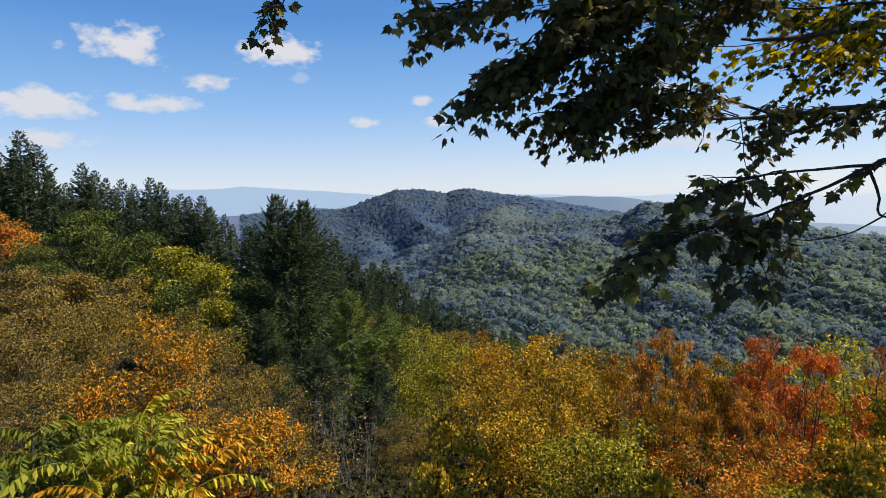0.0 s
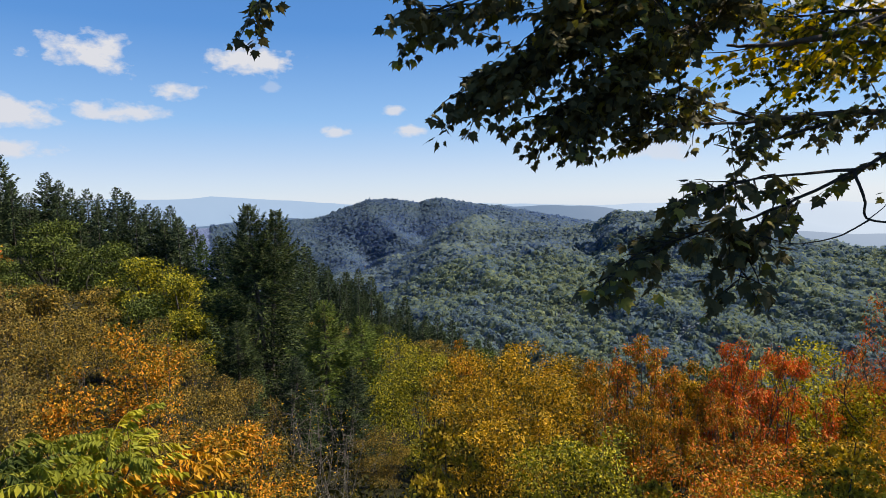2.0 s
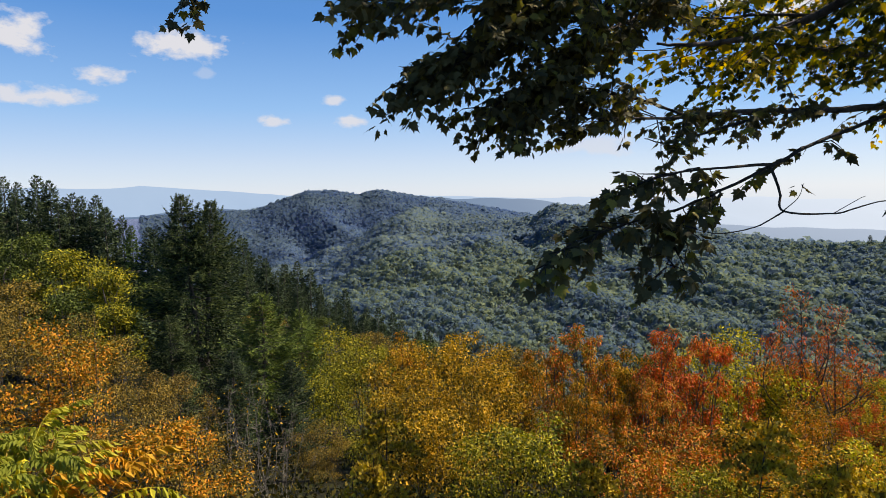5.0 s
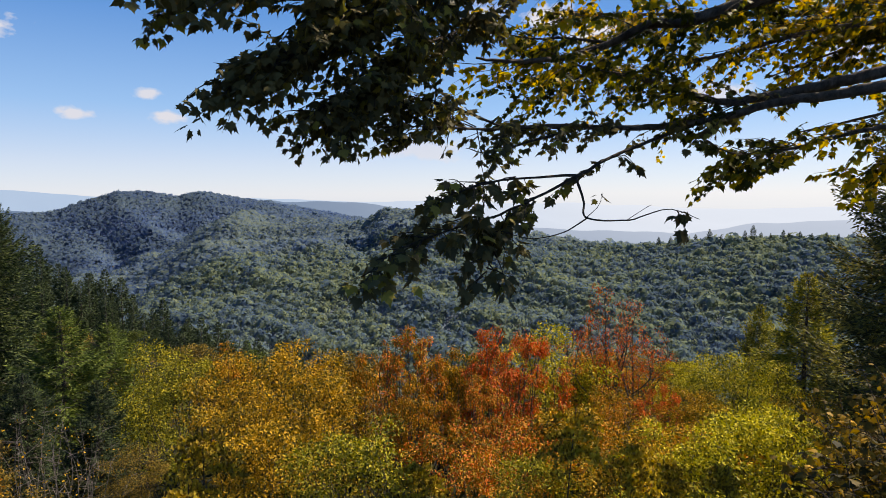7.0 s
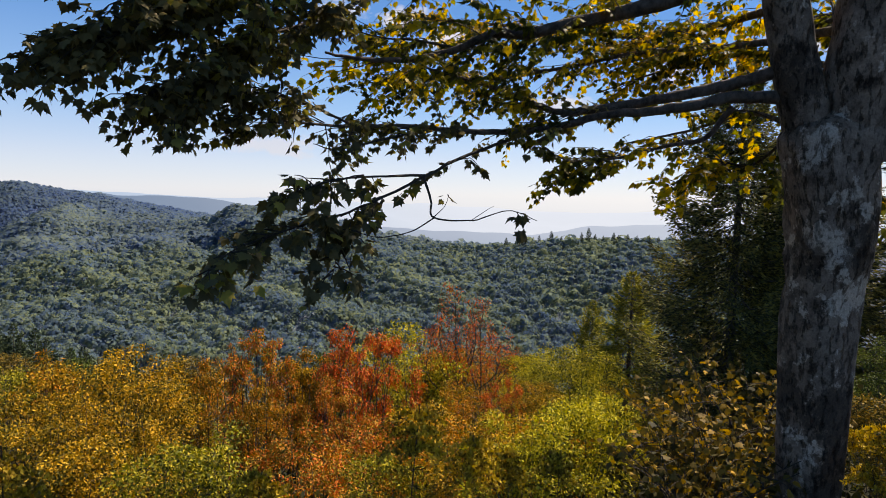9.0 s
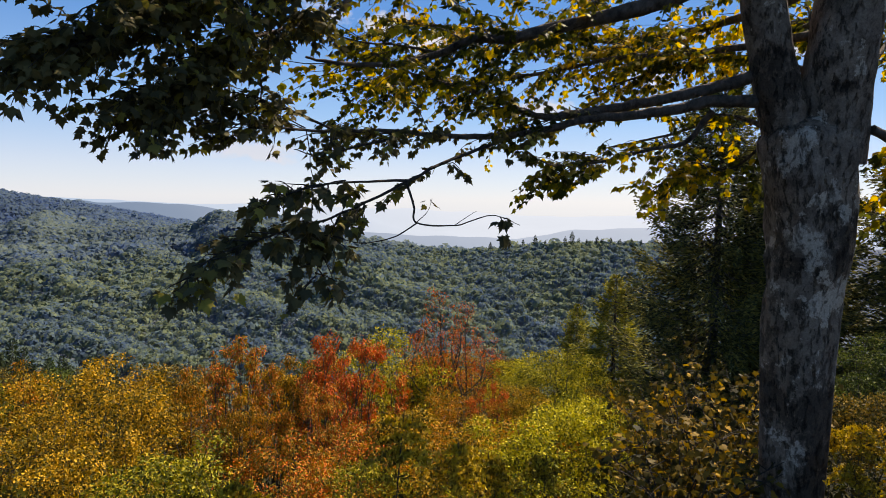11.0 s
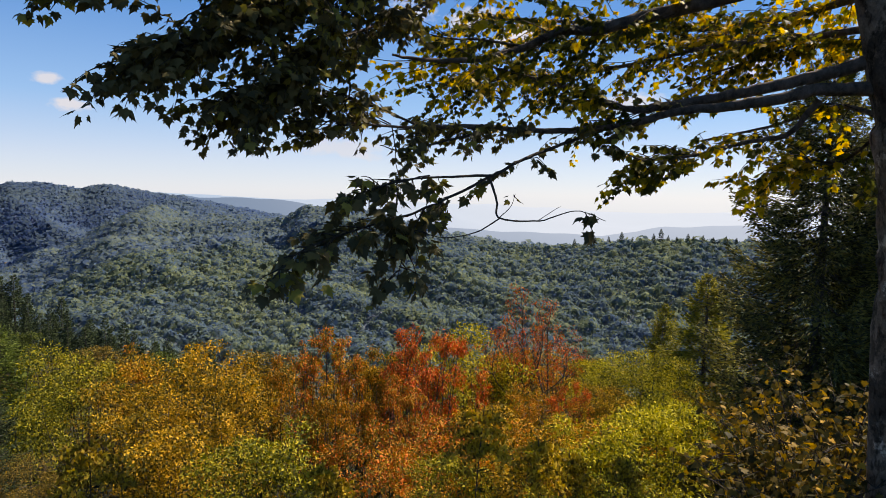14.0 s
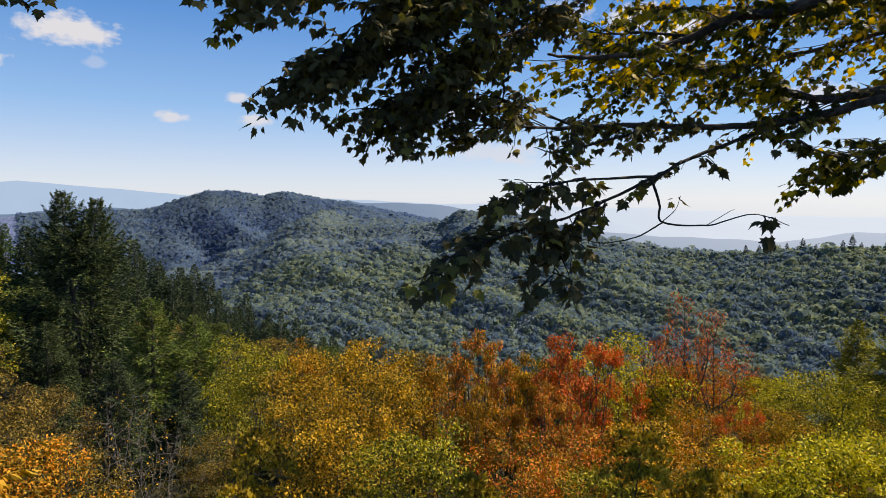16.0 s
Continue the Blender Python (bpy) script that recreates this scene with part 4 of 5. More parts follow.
MAPLE_LIMBS.append(("limb", [(30.2, 20.9, 3.66), (17.9, 19.4, 3.05), (8.3, 17.8, 2.93), (-1.5, 15.6, 2.87)], 0.016, 0.004))
MAPLE_LIMBS.append(("limb", [(34.6, 1.3, 3.60), (30.5, 1.0, 3.30), (24.9, 0.1, 3.10), (20.1, -2.0, 3.00)], 0.012, 0.003))
MAPLE_LIMBS.append(("limb", [(28.4, -1.9, 3.25), (26.9, -5.2, 3.15), (26.0, -8.3, 3.05)], 0.008, 0.002))
MAPLE_LIMBS.append(("limb", [(71.4, 17.5, 4.80), (62.3, 14.7, 6.20), (53.4, 13.7, 6.50), (43.5, 14.6, 6.40), (32.3, 15.3, 6.20)], 0.07, 0.012))
MAPLE_LIMBS.append(("limb", [(70.2, 13.0, 4.80), (62.0, 12.3, 5.60), (52.5, 12.1, 6.00), (41.1, 10.3, 6.00), (30.4, 10.0, 5.60)], 0.05, 0.01))
MAPLE_LIMBS.append(("limb", [(67.6, 8.3, 4.70), (63.0, 3.0, 5.20), (59.9, 3.0, 5.30), (56.3, 1.0, 5.30)], 0.02, 0.005))
MAPLE_LIMBS.append(("limb", [(68.7, 25.1, 4.60), (57.6, 21.3, 5.60), (43.3, 20.0, 5.80), (28.3, 19.5, 5.40)], 0.06, 0.012))
MAPLE_LIMBS.append(("limb", [(72.0, 5.5, 4.55), (74.4, 3.5, 4.70), (77.6, 2.9, 4.90)], 0.04, 0.02))
MAPLE_LIMBS.append(("limb", [(69.4, 14.7, 4.70), (66.8, 13.4, 6.00), (66.0, 14.3, 6.60)], 0.04, 0.01))
MAPLE_LIMBS.append(("limb", [(74.4, 3.5, 4.70), (74.0, -0.4, 5.20), (73.3, -1.3, 5.40)], 0.02, 0.005))
# five upper limbs out of view, added to shade trunk and lower leaves
MAPLE_LIMBS.append(("limb", [(70.3, 22.7, 4.70), (74.1, 28.7, 4.90), (80.9, 31.2, 5.20)], 0.1, 0.03))
MAPLE_LIMBS.append(("limb", [(62.6, 23.0, 4.50), (61.2, 31.7, 5.00), (56.3, 40.3, 5.60)], 0.08, 0.02))
MAPLE_LIMBS.append(("limb", [(70.3, 22.7, 4.70), (61.6, 26.0, 5.20), (48.0, 27.4, 5.50), (33.1, 27.1, 5.20)], 0.06, 0.012))
MAPLE_LIMBS.append(("limb", [(70.0, 31.0, 4.70), (56.8, 34.0, 5.60), (42.8, 33.9, 5.50), (28.1, 33.0, 5.20)], 0.06, 0.012))
MAPLE_LIMBS.append(("limb", [(70.0, 31.0, 4.70), (70.4, 37.2, 5.20), (72.6, 42.9, 6.00)], 0.12, 0.03))
# limb, stretch of it, leaves, spread, tone
MAPLE_SPRAYS = [
    (0, 0.35, 1, 420, 0.3, 'G'),
    (0, 0.1, 0.6, 380, 0.35, 'G'),
    (1, 0.35, 1, 560, 0.3, 'G'),
    (2, 0.3, 0.75, 330, 0.16, 'D'),
    (2, 0.6, 1, 460, 0.16, 'D'),
    (3, 0.1, 0.45, 80, 0.11, 'D'),
    (3, 0.45, 0.72, 160, 0.11, 'D'),
    (3, 0.72, 0.9, 60, 0.08, 'D'),
    (3, 0.9, 1, 40, 0.04, 'D'),
    (4, 0.3, 1, 380, 0.2, 'G'),
    (4, 0.6, 1, 52, 0.16, 'D'),
    (5, 0.72, 1, 9, 0.04, 'D'),
    (6, 0.2, 1, 5, 0.06, 'D'),
    (9, 0.3, 1, 35, 0.14, 'D'),
]
MAPLE_SPRAYS += [
    (10, 0.2, 1, 115, 0.25, 'G'),
    (11, 0.2, 1, 1000, 0.2, 'D'),
    (12, 0.35, 1, 1550, 0.16, 'D'),
    (13, 0.15, 1, 900, 0.13, 'D'),
    (14, 0.2, 1, 720, 0.16, 'D'),
    (15, 0.4, 1, 150, 0.11, 'D'),
    (16, 0.2, 1, 90, 0.08, 'D'),
    (7, 0.5, 1, 3, 0.012, 'D'),
    (17, 0.25, 1, 2900, 0.42, 'G'),
    (18, 0.25, 1, 2600, 0.4, 'G'),
    (19, 0.2, 1, 420, 0.2, 'Y'),
    (20, 0.2, 1, 2100, 0.4, 'G'),
    (22, 0.3, 1, 620, 0.3, 'Y'),
    (23, 0.2, 1, 300, 0.28, 'Y'),
    # U: unseen overhead leaves, added to block the sun
    (24, 0.3, 1, 380, 0.7, 'U'),
    (25, 0.3, 1, 160, 0.8, 'U'),
    (26, 0.1, 1, 1100, 0.5, 'U'),
    (27, 0.1, 1, 1100, 0.6, 'U'),
    (28, 0.2, 1, 420, .9, 'U'),
    (21, 0.3, 1, 460, 0.3, 'G'),
]
TRUNK_AT = [(68.2, -22.2, 0.232), (68.0, -10.1, 0.278), (68.3, -6.0, 0.286), (68.5, -3.3, 0.309), (68.1, 1.6, 0.348), (67.9, 5.2, 0.363), (67.7, 7.1, 0.116)]
FORK_LEFT = [(66.9, 3.0, 4.50), (65.7, 7.9, 4.50), (64.9, 11.4, 4.50), (63.9, 16.2, 4.50), (62.3, 23.0, 4.50), (60.8, 31.8, 4.50)]
FORK_RIGHT = [(69.2, 3.0, 4.60), (69.3, 7.7, 4.60), (69.7, 11.5, 4.60), (70.0, 15.4, 4.65), (70.3, 22.7, 4.70), (70.0, 31.0, 4.70)]
MAPLE_LIMBS.append(("limb", [(3, 25, 3.3), (-5, 22.5, 3.1), (-11, 18.9, 2.95), (-14.8, 15.9, 2.9)], .012, .003))
MAPLE_SPRAYS.append((len(MAPLE_LIMBS) - 1, .86, 1, 46, .07, "D"))
MAPLE_LIMBS.append(("limb", [(30.2, 20.9, 3.66), (24, 18.6, 3.4), (17, 16.4, 3.2), (10, 14.8, 3.1)], .015, .004))
MAPLE_SPRAYS.append((len(MAPLE_LIMBS) - 1, .1, 1, 1350, .2, "D"))
MAPLE_LIMBS.append(("limb", [(28.4, 5.4, 3.7), (22.5, 7.6, 3.42), (17, 7.7, 3.25), (12.2, 6.8, 3.12)], .012, .003))
MAPLE_SPRAYS.append((len(MAPLE_LIMBS) - 1, .25, 1, 640, .14, "D"))
for far_limb, leaves, spread, tone in (([(68, 10, 5.0), (63, 11.5, 5.8), (57, 11, 6.2), (50, 9, 6.2)], 620, .34, "G"),
                                       ([(70, 18, 5.0), (64, 17, 5.8), (58, 18, 6.2), (50, 17, 6.2)], 640, .36, "G"),
                                       ([(66, 5.5, 5.2), (62, 7, 5.8), (57, 5.5, 6.0), (52, 4.5, 6.0)], 380, .26, "G"),
                                       ([(71, 9, 5.2), (73, 12, 5.8), (76, 14, 6.2)], 520, .3, "Y"),
                                       ([(68.4, 11, 5.0), (67.6, 13.5, 5.7), (67, 16, 6.2)], 300, .2, "Y")):
    MAPLE_LIMBS.append(("limb", far_limb, .035, .008))
    MAPLE_SPRAYS.append((len(MAPLE_LIMBS) - 1, .15, 1, leaves, spread, tone))
MAPLE_SPRAYS.append((12, .68, 1, 260, .12, "D"))
# another unseen limb, its leaves added to shade the front leaves
MAPLE_LIMBS.append(("limb", [(70, 31, 4.7), (60, 40, 5.3), (48, 45, 5.6), (35, 46, 5.4), (20, 44, 5.0)], .06, .012))
MAPLE_SPRAYS.append((len(MAPLE_LIMBS) - 1, .3, 1, 2000, .5, "U"))


def maple_leaf_shape():
    """Outline of a five-lobed leaf one unit long, stalk at the origin, tip along +y, as verts and a fan of triangles."""
    half = [(0.0, .06), (.14, .0), (.30, -.02), (.30, .11), (.52, .24), (.37, .33), (.47, .56), (.25, .49), (.20, .64), (.11, .72)]
    pts = half + [(0.0, 1.0)] + [(-x, y) for x, y in reversed(half[1:])]
    v = [(0, .34, 0)] + [(x, y, -.22 * abs(x) ** 1.3 - .12 * (y - .3) ** 2) for x, y in pts]
    n = len(pts)
    f = [(0, 1 + i, 1 + (i + 1) % n) for i in range(n)]
    stalk = len(v)
    v += [(-.012, .1, 0), (.012, .1, 0), (.0, -.22, .05)]
    f.append((stalk, stalk + 2, stalk + 1))
    return np.array(v, float), np.array(f)


def build_maple():
    rng = np.random.default_rng(42)
    base = foot(67.5, 4.55, .0)
    root = empty("maple_tree", Matrix.Translation(base), "old forked maple with grey lichened bark and turning leaves", "tree")
    org = np.array(base)
    # trunk
    centre = [np.array(spot(a, e, 4.55 / math.cos(radians(e)))) for a, e, _ in TRUNK_AT]
    rad = [w * .78 for _, _, w in TRUNK_AT]
    down = centre[0].copy()
    down[2] = base.z - .15
    path = [down, down * [1, 1, 0] + np.array([0, 0, base.z + .12])] + centre
    rad = [rad[0] * 1.5, rad[0] * 1.12] + rad
    p = smooth_path(path, 46)
    rr = np.interp(np.linspace(0, 1, 46), np.linspace(0, 1, len(rad)), rad)
    trunk = Pile()
    v, f = tube(p - org, rr, 40)
    ring = np.arange(len(v))
    ang = (ring % 40) / 40 * 2 * np.pi
    lvl = (ring // 40) / 45
    ctr = np.repeat(p - org, 40, axis=0)
    lump = 1 + .06 * np.sin(3 * ang + 5 * lvl) + .04 * np.sin(5 * ang - 9 * lvl + 1) + .13 * fractal(np.cos(ang) * 1.3 + 4, lvl * 9 + np.sin(ang) * 1.3, 1.0, 5, 5)
    trunk.add(ctr + (v - ctr) * lump[:, None], f)
    fork_l = smooth_path([np.array(spot(*q)) for q in FORK_LEFT], 22)
    fork_r = smooth_path([np.array(spot(*q)) for q in FORK_RIGHT], 22)
    trunk.made("trunk", MAPLE_BARK, root, "grey bark with pale lichen patches", True)
    for q, r0, r1 in ((fork_l, .145, .105), (fork_r, .205, .165)):
        one = Pile()
        v, f = tube(q - org, np.linspace(r0, r1, 22), 28)
        cc = np.repeat(q - org, 28, axis=0)
        k = np.arange(len(v))
        one.add(cc + (v - cc) * (1 + .05 * fractal((k % 28) / 28 * 12, k / 28 * .45, 1.0, 3, 9))[:, None], f)
        one.made("stem", MAPLE_BARK, root, "forked stem of the trunk", True)
    paths = []
    for name, pts, r0, r1 in MAPLE_LIMBS:
        q = smooth_path([np.array(spot(*s)) for s in pts], max(16, len(pts) * 6))
        n = len(q)
        wob = np.cumsum(rng.normal(0, 1, (n, 3)), axis=0)
        wob -= np.linspace(0, 1, n)[:, None] * wob[-1]
        q = q + wob * min(r0, .03) * .12
        paths.append(q)
        limb = Pile()
        rr = .72 * r0 + (.8 * r1 - .72 * r0) * np.linspace(0, 1, n) ** .8
        v, f = tube(q - org, rr, 10, .05, rng)
        limb.add(v, f)
        limb.made(name, SHADED_LIMB_BARK if r0 > .02 else TWIG, root, smooth=True)
    # twigs and leaves
    leaf_v, leaf_f = maple_leaf_shape()
    twigs = Pile()
    places = {"D": [], "G": [], "Y": [], "U": []}
    for k, t0, t1, count, spread, tone in MAPLE_SPRAYS:
        q = paths[k]
        n = len(q)
        tang = unit(np.gradient(q, axis=0))
        left = count
        far = tone != "D"
        while left > 0:
            i0 = min(n - 1, int(rng.uniform(t0, t1) * (n - 1)))
            a, along = q[i0], tang[i0]
            flat = unit(np.array([-along[1], along[0], 0.0]))
            sg = rng.choice([-1, 1])
            way = unit(along * rng.uniform(.2, 1.0) + flat * sg * rng.uniform(.3, 1.0) + np.array([0, 0, rng.normal(0, .32)]))
            L = spread * rng.uniform(.7, 2.4)
            u = np.linspace(0, 1, 6)[:, None]
            b = a + way * L * u + np.array([0, 0, -.2]) * L * u ** 2 + np.cumsum(rng.normal(0, .025, (6, 3)), axis=0) * L
            twigs.add(*tube(b - org, np.linspace(.0042, .0013, 6), 4))
            # leaves stand in pairs along the shoot and hang from their stalks
            step = .042 if far else .03
            for g in np.arange(min(.08, L * .3), L + step, step):
                w = min(g / L, 1.0)
                node = np.array([np.interp(w, u[:, 0], b[:, c]) for c in range(3)])
                for sd in (-1, 1):
                    if rng.random() < .12:
                        continue
                    d = unit(way * rng.uniform(.1, .8) + unit(np.cross(way, [0, 0, 1.0])) * sd * rng.uniform(.3, .9) + rng.normal(0, .3, 3) + np.array([0, 0, -.75]))
                    size = (1.35 if k in (3, 5, 6, 15, 16) else 1) * {"D": .05, "G": .058, "Y": .06, "U": .095}[tone] * rng.uniform(.6, 1.25)
                    places[tone].append((node + d * rng.uniform(.012, .045), d, size))
                    left -= 1
    twigs.made("twig_work", TWIG, root, "fine dark twigs")["kind"] = "stuff"

    def frames_of(items):
        pos = np.array([i[0] for i in items])
        y = np.array([i[1] for i in items])
        s = np.array([i[2] for i in items])
        up = np.array([0, 0, 1.0]) + rng.normal(0, .55, (len(items), 3))
        x = unit(np.cross(y, up))
        z = np.cross(x, y)
        return pos, x, y, z, s

    data = []
    for i in range(4):
        me = bpy.data.meshes.new("leaf")
        vv = leaf_v.copy()
        vv[:, 2] += (.10 * rng.normal() * vv[:, 0]) + .16 * rng.normal() * (vv[:, 1] - .3) ** 2
        vv[:, 0] *= rng.uniform(.9, 1.1)
        me.from_pydata(vv.tolist(), [], leaf_f.tolist())
        me.materials.append(MAPLE_DARK)
        data.append(me)
    # U is the unseen upper foliage, added for its shade
    for tone, mat in (("D", MAPLE_DARK), ("G", MAPLE_GOLD), ("Y", MAPLE_GOLD), ("U", MAPLE_GOLD)):
        items = places[tone]
        single = 0
        if tone == "D":
            items.sort(key=lambda i: np.linalg.norm(i[0] - np.array(EYE)))
            single = 300
        pos, x, y, z, s = frames_of(items)
        for i in range(single):
            ob = new("leaf", data[i % 4])
            ob.parent = root
            m = Matrix([[*r] for r in np.stack([x[i], y[i], z[i]], 1) * s[i]]).to_4x4()
            m.translation = pos[i] - org
            ob.matrix_basis = m
        pos, x, y, z, s = pos[single:], x[single:], y[single:], z[single:], s[single:]
        n = len(pos)
        bend = rng.normal(0, .12, (n, 1))
        lz = leaf_v[None, :, 2] + bend * (leaf_v[None, :, 1] - .3) ** 2 * 2
        v = pos[:, None] - org + s[:, None, None] * (x[:, None] * leaf_v[None, :, :1] + y[:, None] * leaf_v[None, :, 1:2] + z[:, None] * lz[..., None])
        f = (leaf_f[None] + (np.arange(n) * len(leaf_v))[:, None, None]).reshape(-1, 3)
        ob = mesh_object("foliage", v.reshape(-1, 3), f, mat, root, "dark green leaves" if tone == "D" else "yellow and green leaves lit from behind")
        ob["kind"] = "stuff"


build_maple()


# ---- saplings, sumac, goldenrod and undergrowth close by ----
def place_leaves(pos, along, size, rng, flat=.6):
    """Maple-shaped leaves at the places given, in one array of verts and triangles."""
    lv, lf = maple_leaf_shape()
    n = len(pos)
    y = unit(along)
    x = unit(np.cross(y, np.array([0, 0, 1.0]) + rng.normal(0, flat, (n, 3))))
    z = np.cross(x, y)
    s = size * rng.uniform(.7, 1.2, (n, 1, 1))
    v = pos[:, None] + s * (x[:, None] * lv[None, :, :1] + y[:, None] * lv[None, :, 1:2] + z[:, None] * lv[None, :, 2:])
    f = (lf[None] + (np.arange(n) * len(lv))[:, None, None]).reshape(-1, 3)
    return v.reshape(-1, 3), f


def maple_sapling(seed, az, r, top_el, w, leaves, tone, label):
    rng = np.random.default_rng(seed)
    p = foot(az, r)
    h = max(.6, 1.6 + r * math.tan(radians(top_el)) - p.z)
    root = empty("maple_sapling", Matrix.Translation(p), label, "sapling", "maple saplings")
    wood, pos, way = Pile(), [], []
    for i in range(7):
        a = i * 2.4 + rng.uniform(-.4, .4)
        out = np.array([math.cos(a), math.sin(a), 0])
        q = smooth_path([(0, 0, 0), out * w * .18 + [0, 0, h * .5], out * w * rng.uniform(.2, .5) + [0, 0, h * rng.uniform(.7, 1.0)]], 8)
        wood.add(*tube(q, np.linspace(.009, .002, 8), 5))
        for t in rng.uniform(.3, 1, 6):
            b = q[int(t * 7)]
            a2 = rng.uniform(0, 6.28)
            e = b + np.array([math.cos(a2), math.sin(a2), .15]) * w * rng.uniform(.08, .22)
            wood.add(*tube(np.stack([b, (b + e) / 2 + [0, 0, .02], e]), [.004, .003, .0015], 3))
            for _ in range(max(2, leaves // 17)):
                u = rng.uniform(.35, 1.1)
                pos.append(b + (e - b) * u + rng.normal(0, .05, 3))
                way.append((e - b) / w + rng.normal(0, .3, 3) + [0, 0, -.35])
    wood.made("trunk", TWIG, root, smooth=True)
    v, f = place_leaves(np.array(pos), np.array(way), .058, rng)
    mesh_object("crown", v, f, LEAF[tone], root)


for i, (az, r, el, w, n, tone) in enumerate(((58, 6.6, -15.5, 1.3, 200, "turning"), (60.0, 5.8, -14, 1.6, 230, "turning"), (62.5, 5.0, -13.5, 1.5, 210, "turning"), (60, 4.2, -19, 1.4, 190, "turning"),
                                             (59.0, 4.6, -20.0, 1.1, 180, "turning"), (64.5, 5.8, -10.5, 1.6, 200, "turning"))):
    maple_sapling(500 + i, az, r, el, w, n, tone, "leafy maple sapling with dark olive and yellow leaves under the maple")


def frond_data(seed):
    """A compound leaf along +y: a stalk with drooping pairs of leaflets."""
    rng = np.random.default_rng(seed)
    q = smooth_path([(0, 0, 0), (.01, .2, .05), (.0, .42, 0), (.0, .56, -.1)], 14)
    v0, f0 = tube(q, np.linspace(.004, .0015, 14), 4)
    pos, way = [], []
    rings = []
    for t in np.linspace(.2, .98, 13):
        b = q[int(t * 13)]
        for sd in (-1, 1):
            rings.append(int(t * 13) * 4)
            pos.append(b)
            way.append((sd * .5, .25, -.85 + rng.normal(0, .15)))
    pos.append(q[-1])
    way.append((0, .5, -.8))
    rings.append(13 * 4)
    v1, f1 = blades(np.array(pos), np.array(way), 0.1, .05, rng, .3)
    f1 = f1 + len(v0)
    f1[:, 0] = rings        # leaflets grow out of the stalk
    me = bpy.data.meshes.new("frond")
    me.from_pydata(np.vstack([v0, v1]).tolist(), [], np.vstack([f0, f1]).tolist())
    me.materials.append(LEAF["sumac"])
    return me


FRONDS = [frond_data(i) for i in range(4)]


def sumac(seed, az, r, top_el, w, count, tones, label):
    rng = np.random.default_rng(seed)
    p = foot(az, r)
    h = max(.7, 1.6 + r * math.tan(radians(top_el)) - p.z)
    root = empty("sumac", Matrix.Translation(p), label, "shrub", "sumacs")
    wood = Pile()
    for i in range(6):
        a = i * 2.4 + rng.uniform(-.5, .5)
        tip = np.array([math.cos(a) * w * .4 * rng.uniform(.3, 1), math.sin(a) * w * .4 * rng.uniform(.3, 1), h * rng.uniform(.68, .95)])
        q = smooth_path([(0, 0, 0), tip * [.4, .4, .5], tip], 8)
        wood.add(*tube(q, np.linspace(.016, .006, 8), 6))
        for k in range(count // 6):
            b = q[int(rng.uniform(4, 7.99))]
            ob = new("frond", FRONDS[int(rng.integers(0, 4))])
            ob.parent = root
            sc = rng.uniform(.6, .95)
            ob.matrix_basis = Matrix.Translation(b) @ Euler((rng.uniform(-.15, .5), rng.normal(0, .2), rng.uniform(0, 6.28))).to_matrix().to_4x4() @ Matrix.Scale(sc, 4)
            ob.material_slots[0].link = "OBJECT"
            ob.material_slots[0].material = LEAF[tones[int(rng.integers(0, len(tones)))]]
    wood.made("trunk", BARK, root, smooth=True)


sumac(600, -35.5, 6.2, -15.8, 2.0, 108, ("sumac", "sumac", "gold_green", "green"), "sumac with drooping bright green compound leaves")
sumac(601, -30.0, 5.8, -17.3, 1.9, 102, ("sumac", "sumac", "gold_green", "sumac"), "sumac with yellow-green compound leaves")
sumac(602, -26.5, 5.3, -20.3, 1.3, 60, ("orange", "sumac", "orange", "lime"), "sumac with orange and yellow compound leaves")
sumac(603, -34.0, 4.4, -22.6, 1.4, 42, ("sumac", "sumac", "orange"), "sumac with yellow and orange compound leaves")


def goldenrod(seed, az, r, top_el, group="goldenrods"):
    rng = np.random.default_rng(seed)
    p = foot(az, r)
    h = max(.35, 1.6 + r * math.tan(radians(top_el)) - p.z)
    root = empty("goldenrod", Matrix.Translation(p), "goldenrod stalk with a fading brownish yellow plume", "wildflower", group)
    bend = rng.normal(0, .05, 2)
    q = smooth_path([(0, 0, 0), (bend[0] * .3, bend[1] * .3, h * .5), (bend[0], bend[1], h)], 14)
    stem = Pile()
    stem.add(*tube(q, np.linspace(.004, .002, 14), 5))
    stem.made("stem", TWIG, root, smooth=True)
    n = 60
    t = rng.uniform(.1, .82, n)
    b = np.array([q[int(i * 13)] for i in t])
    a = rng.uniform(0, 6.28, n)
    v, f = blades(b, np.stack([np.cos(a), np.sin(a), rng.uniform(-.4, .3, n)], 1), .05, .010, rng, .3)
    mesh_object("leaves_of_stem", v, f, LEAF["herb"], root, "narrow dark olive leaves")["kind"] = "stuff"
    pos, way = [], []
    for k in range(34):
        t = rng.uniform(.76, 1)
        b = q[int(t * 13)]
        a = rng.uniform(0, 6.28)
        L = .10 * (1.25 - t) * 3 * rng.uniform(.6, 1.1) + .03
        for u in np.linspace(.1, 1, 30):
            pos.append(b + np.array([math.cos(a) * L * u, math.sin(a) * L * u, L * (.6 * u - .85 * u * u)]) + rng.normal(0, .006, 3))
            way.append(rng.normal(0, .5, 3) + [0, 0, .6])
    v, f = blades(np.array(pos), np.array(way), .024, .014, rng, .3)
    mesh_object("plume", v, f, LEAF["plume"], root, "fading yellow-brown plume")["kind"] = "stuff"


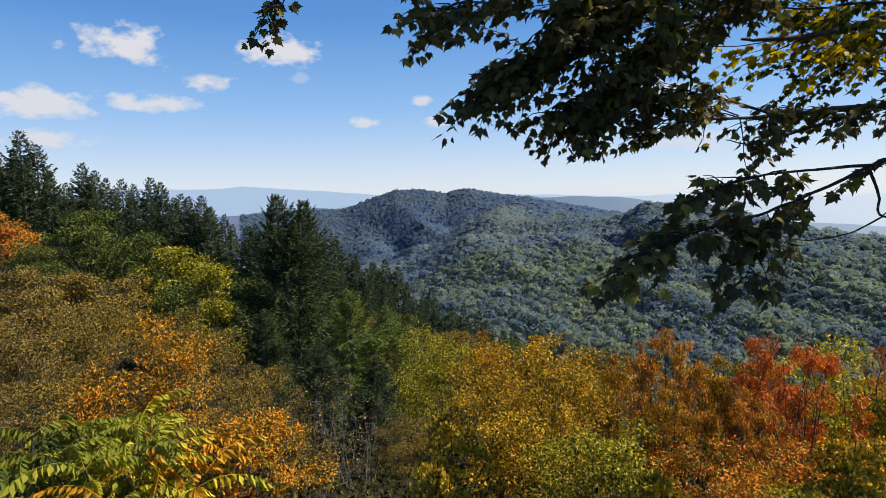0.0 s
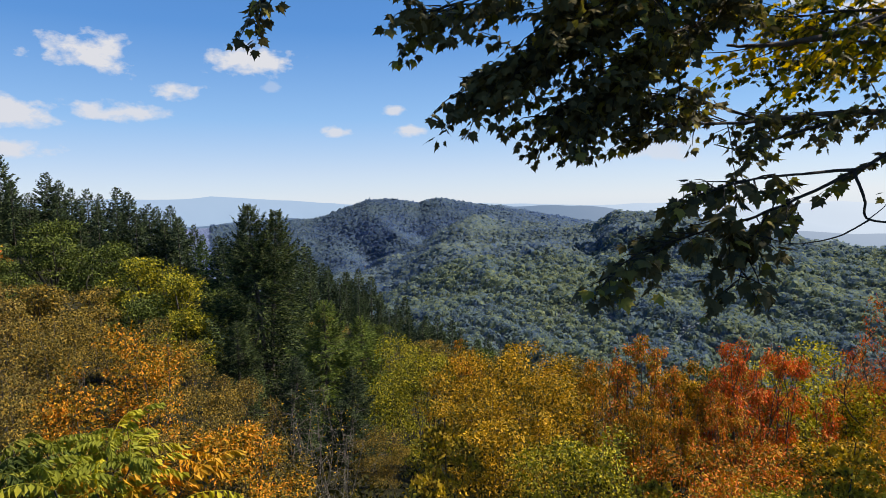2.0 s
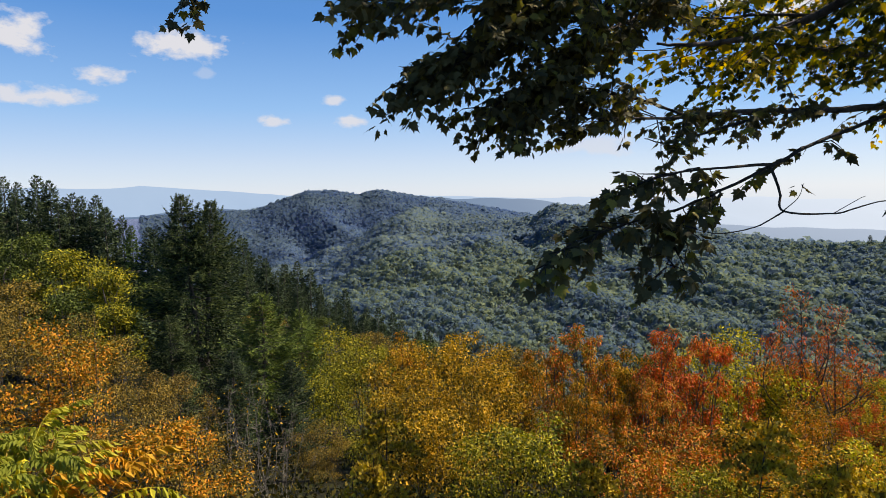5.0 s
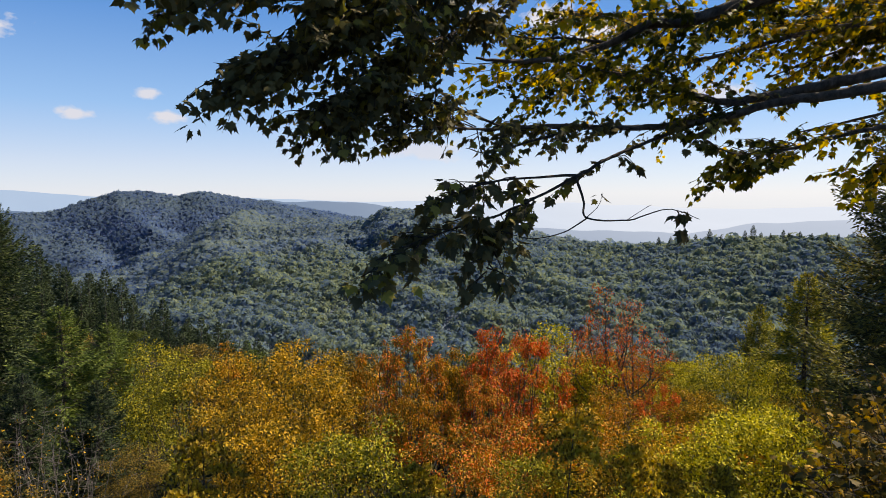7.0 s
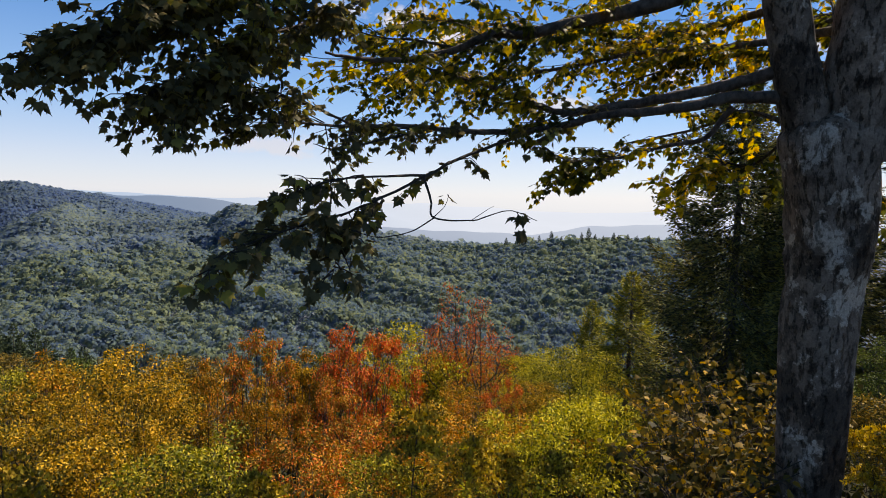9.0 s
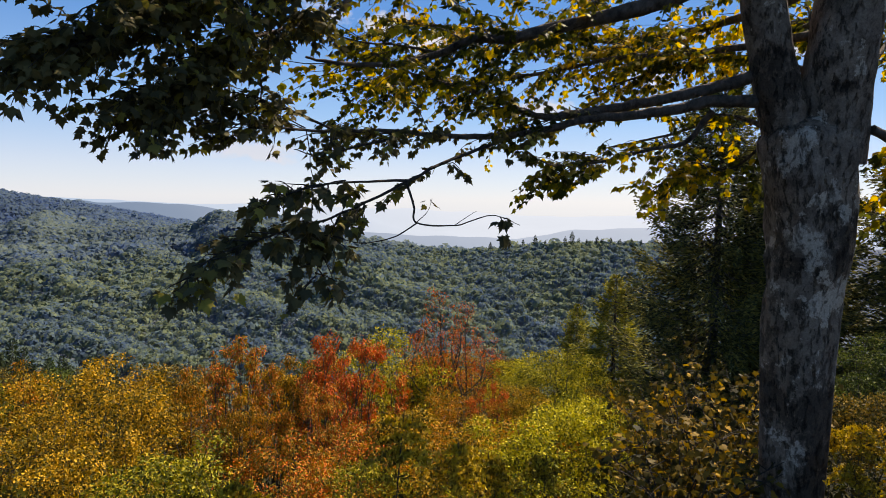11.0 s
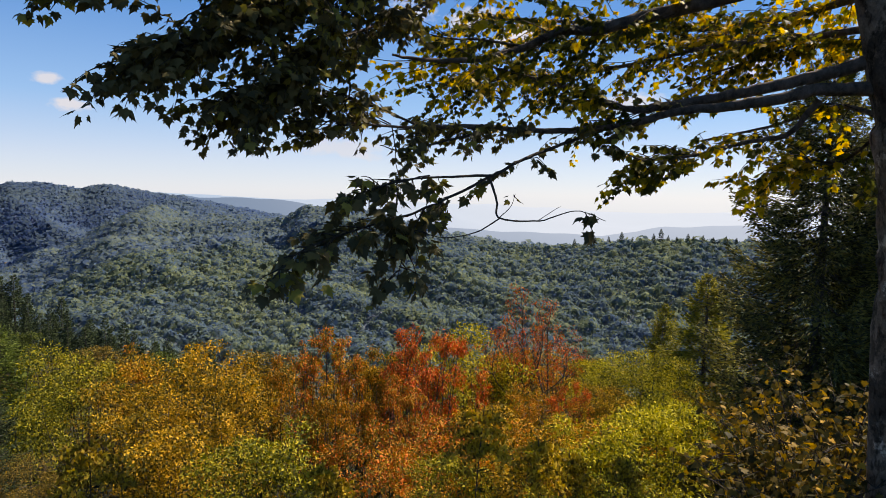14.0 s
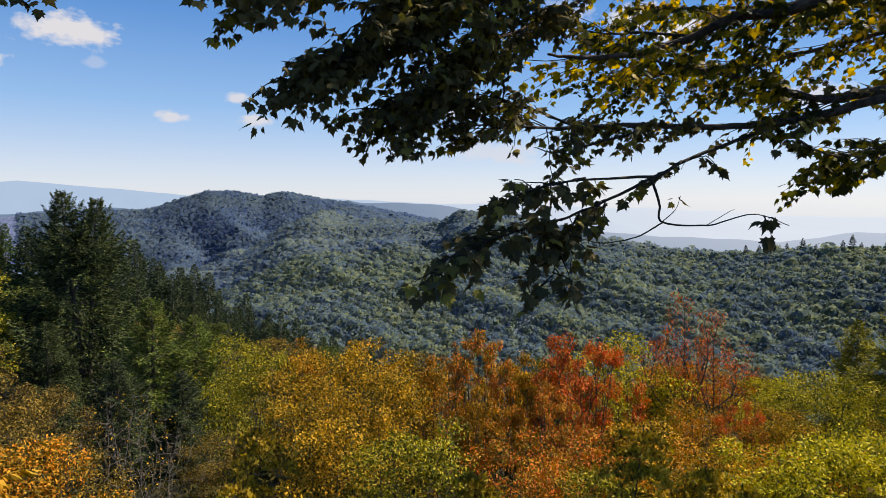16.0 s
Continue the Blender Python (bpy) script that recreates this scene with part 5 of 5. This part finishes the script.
for i, (az, r, el) in enumerate(((.3, 2.6, -19.6), (33.2, 2.5, -19.4), (39.5, 2.7, -21.5), (-1.6, 2.4, -24.0), (41.8, 3.0, -22.5), (18.5, 2.6, -24.2), (72.5, 4.6, -16.5), (74.5, 4.9, -17.5), (73.3, 4.2, -20), (76.5, 4.4, -16), (70.8, 5.6, -17), (47.5, 3.4, -22.5))):
    goldenrod(700 + i, az, r, el)


def undergrowth():
    """Low herbs and leaf litter over the near slope, in colours darkened for shade."""
    rng = np.random.default_rng(77)
    n_c = 1500
    r = 5.5 + 40 * rng.random(n_c) ** 1.5
    az = rng.uniform(-48, 88, n_c)
    k = 26
    rr = np.repeat(r, k) + rng.normal(0, .25, n_c * k) * np.repeat(.6 + r / 18, k)
    aa = np.repeat(az, k) + np.degrees(rng.normal(0, .25, n_c * k) * np.repeat(.6 + r / 18, k) / np.repeat(r, k))
    rr = np.clip(rr, 4.6, None)
    z = height(aa, rr) + rng.random(n_c * k) ** 2 * np.repeat(rng.uniform(.15, .6, n_c), k)
    pos = np.stack([rr * np.sin(np.radians(aa)), rr * np.cos(np.radians(aa)), z], 1)
    way = rng.normal(0, .6, (n_c * k, 3)) + [0, 0, .35]
    v, f = blades(pos, way, .06 + .12 * np.clip(rr / 25, 0, 1), .028 + .06 * np.clip(rr / 25, 0, 1), rng, .3)
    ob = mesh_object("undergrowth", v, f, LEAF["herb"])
    tagged(ob, "low olive and yellow herbs covering the slope, darkened as if in shade", "undergrowth", kind="stuff")


undergrowth()

# ---- on the far hills ----
mast = Pile()
foot_m = foot(23.7, 1180, 0)
for dx, dy in ((-1, -1), (1, -1), (0, 1)):
    mast.add(*tube([(dx * .8, dy * .8, 0), (dx * .6, dy * .6, 25), (dx * .35, dy * .35, 46)], [.55, .5, .4], 5))
for k in range(14):
    zz = 2 + k * 3.1
    w = .8 - .45 * zz / 46
    mast.add(*tube([(-w, -w, zz), (w, -w, zz + 1.5), (0, w, zz + 3)], [.22, .22, .22], 4))
mast.add(*tube([(0, 0, 44), (0, 0, 52), (0, 0, 56)], [.45, .35, .25], 5))
mast_root = empty("radio_mast", Matrix.Translation(foot_m), "thin lattice radio mast on the hilltop", "mast")
mast.made("lattice", TWIG, mast_root)

WHITE = ground_material("white_paint", [(.6, .6, .58), (.72, .72, .7)], 0.4)
house_root = empty("farmhouse", Matrix.Translation(foot(-4.7, 1900, -6)) @ Matrix.Rotation(.5, 4, "Z"), "small white house among the far woods", "house")
hv = [(-7, -4, 0), (7, -4, 0), (7, 4, 0), (-7, 4, 0), (-7, -4, 5), (7, -4, 5), (7, 4, 5), (-7, 4, 5)]
mesh_object("wall", hv, [(0, 1, 5, 4), (1, 2, 6, 5), (2, 3, 7, 6), (3, 0, 4, 7)], WHITE, house_root)
rv = [(-8, -5, 4.6), (8, -5, 4.6), (8, 0, 8.2), (-8, 0, 8.2), (8, 5, 4.6), (-8, 5, 4.6), (-8, -5, 4.9), (8, -5, 4.9), (8, 0, 8.5), (-8, 0, 8.5), (8, 5, 4.9), (-8, 5, 4.9)]
mesh_object("roof", rv, [(0, 1, 2, 3), (3, 2, 4, 5), (6, 9, 8, 7), (9, 11, 10, 8), (0, 6, 7, 1), (5, 4, 10, 11)], BARK, house_root)

for pr in PROTOS:
    for o in (*pr["ob"].children_recursive, pr["ob"]):
        bpy.data.objects.remove(o)
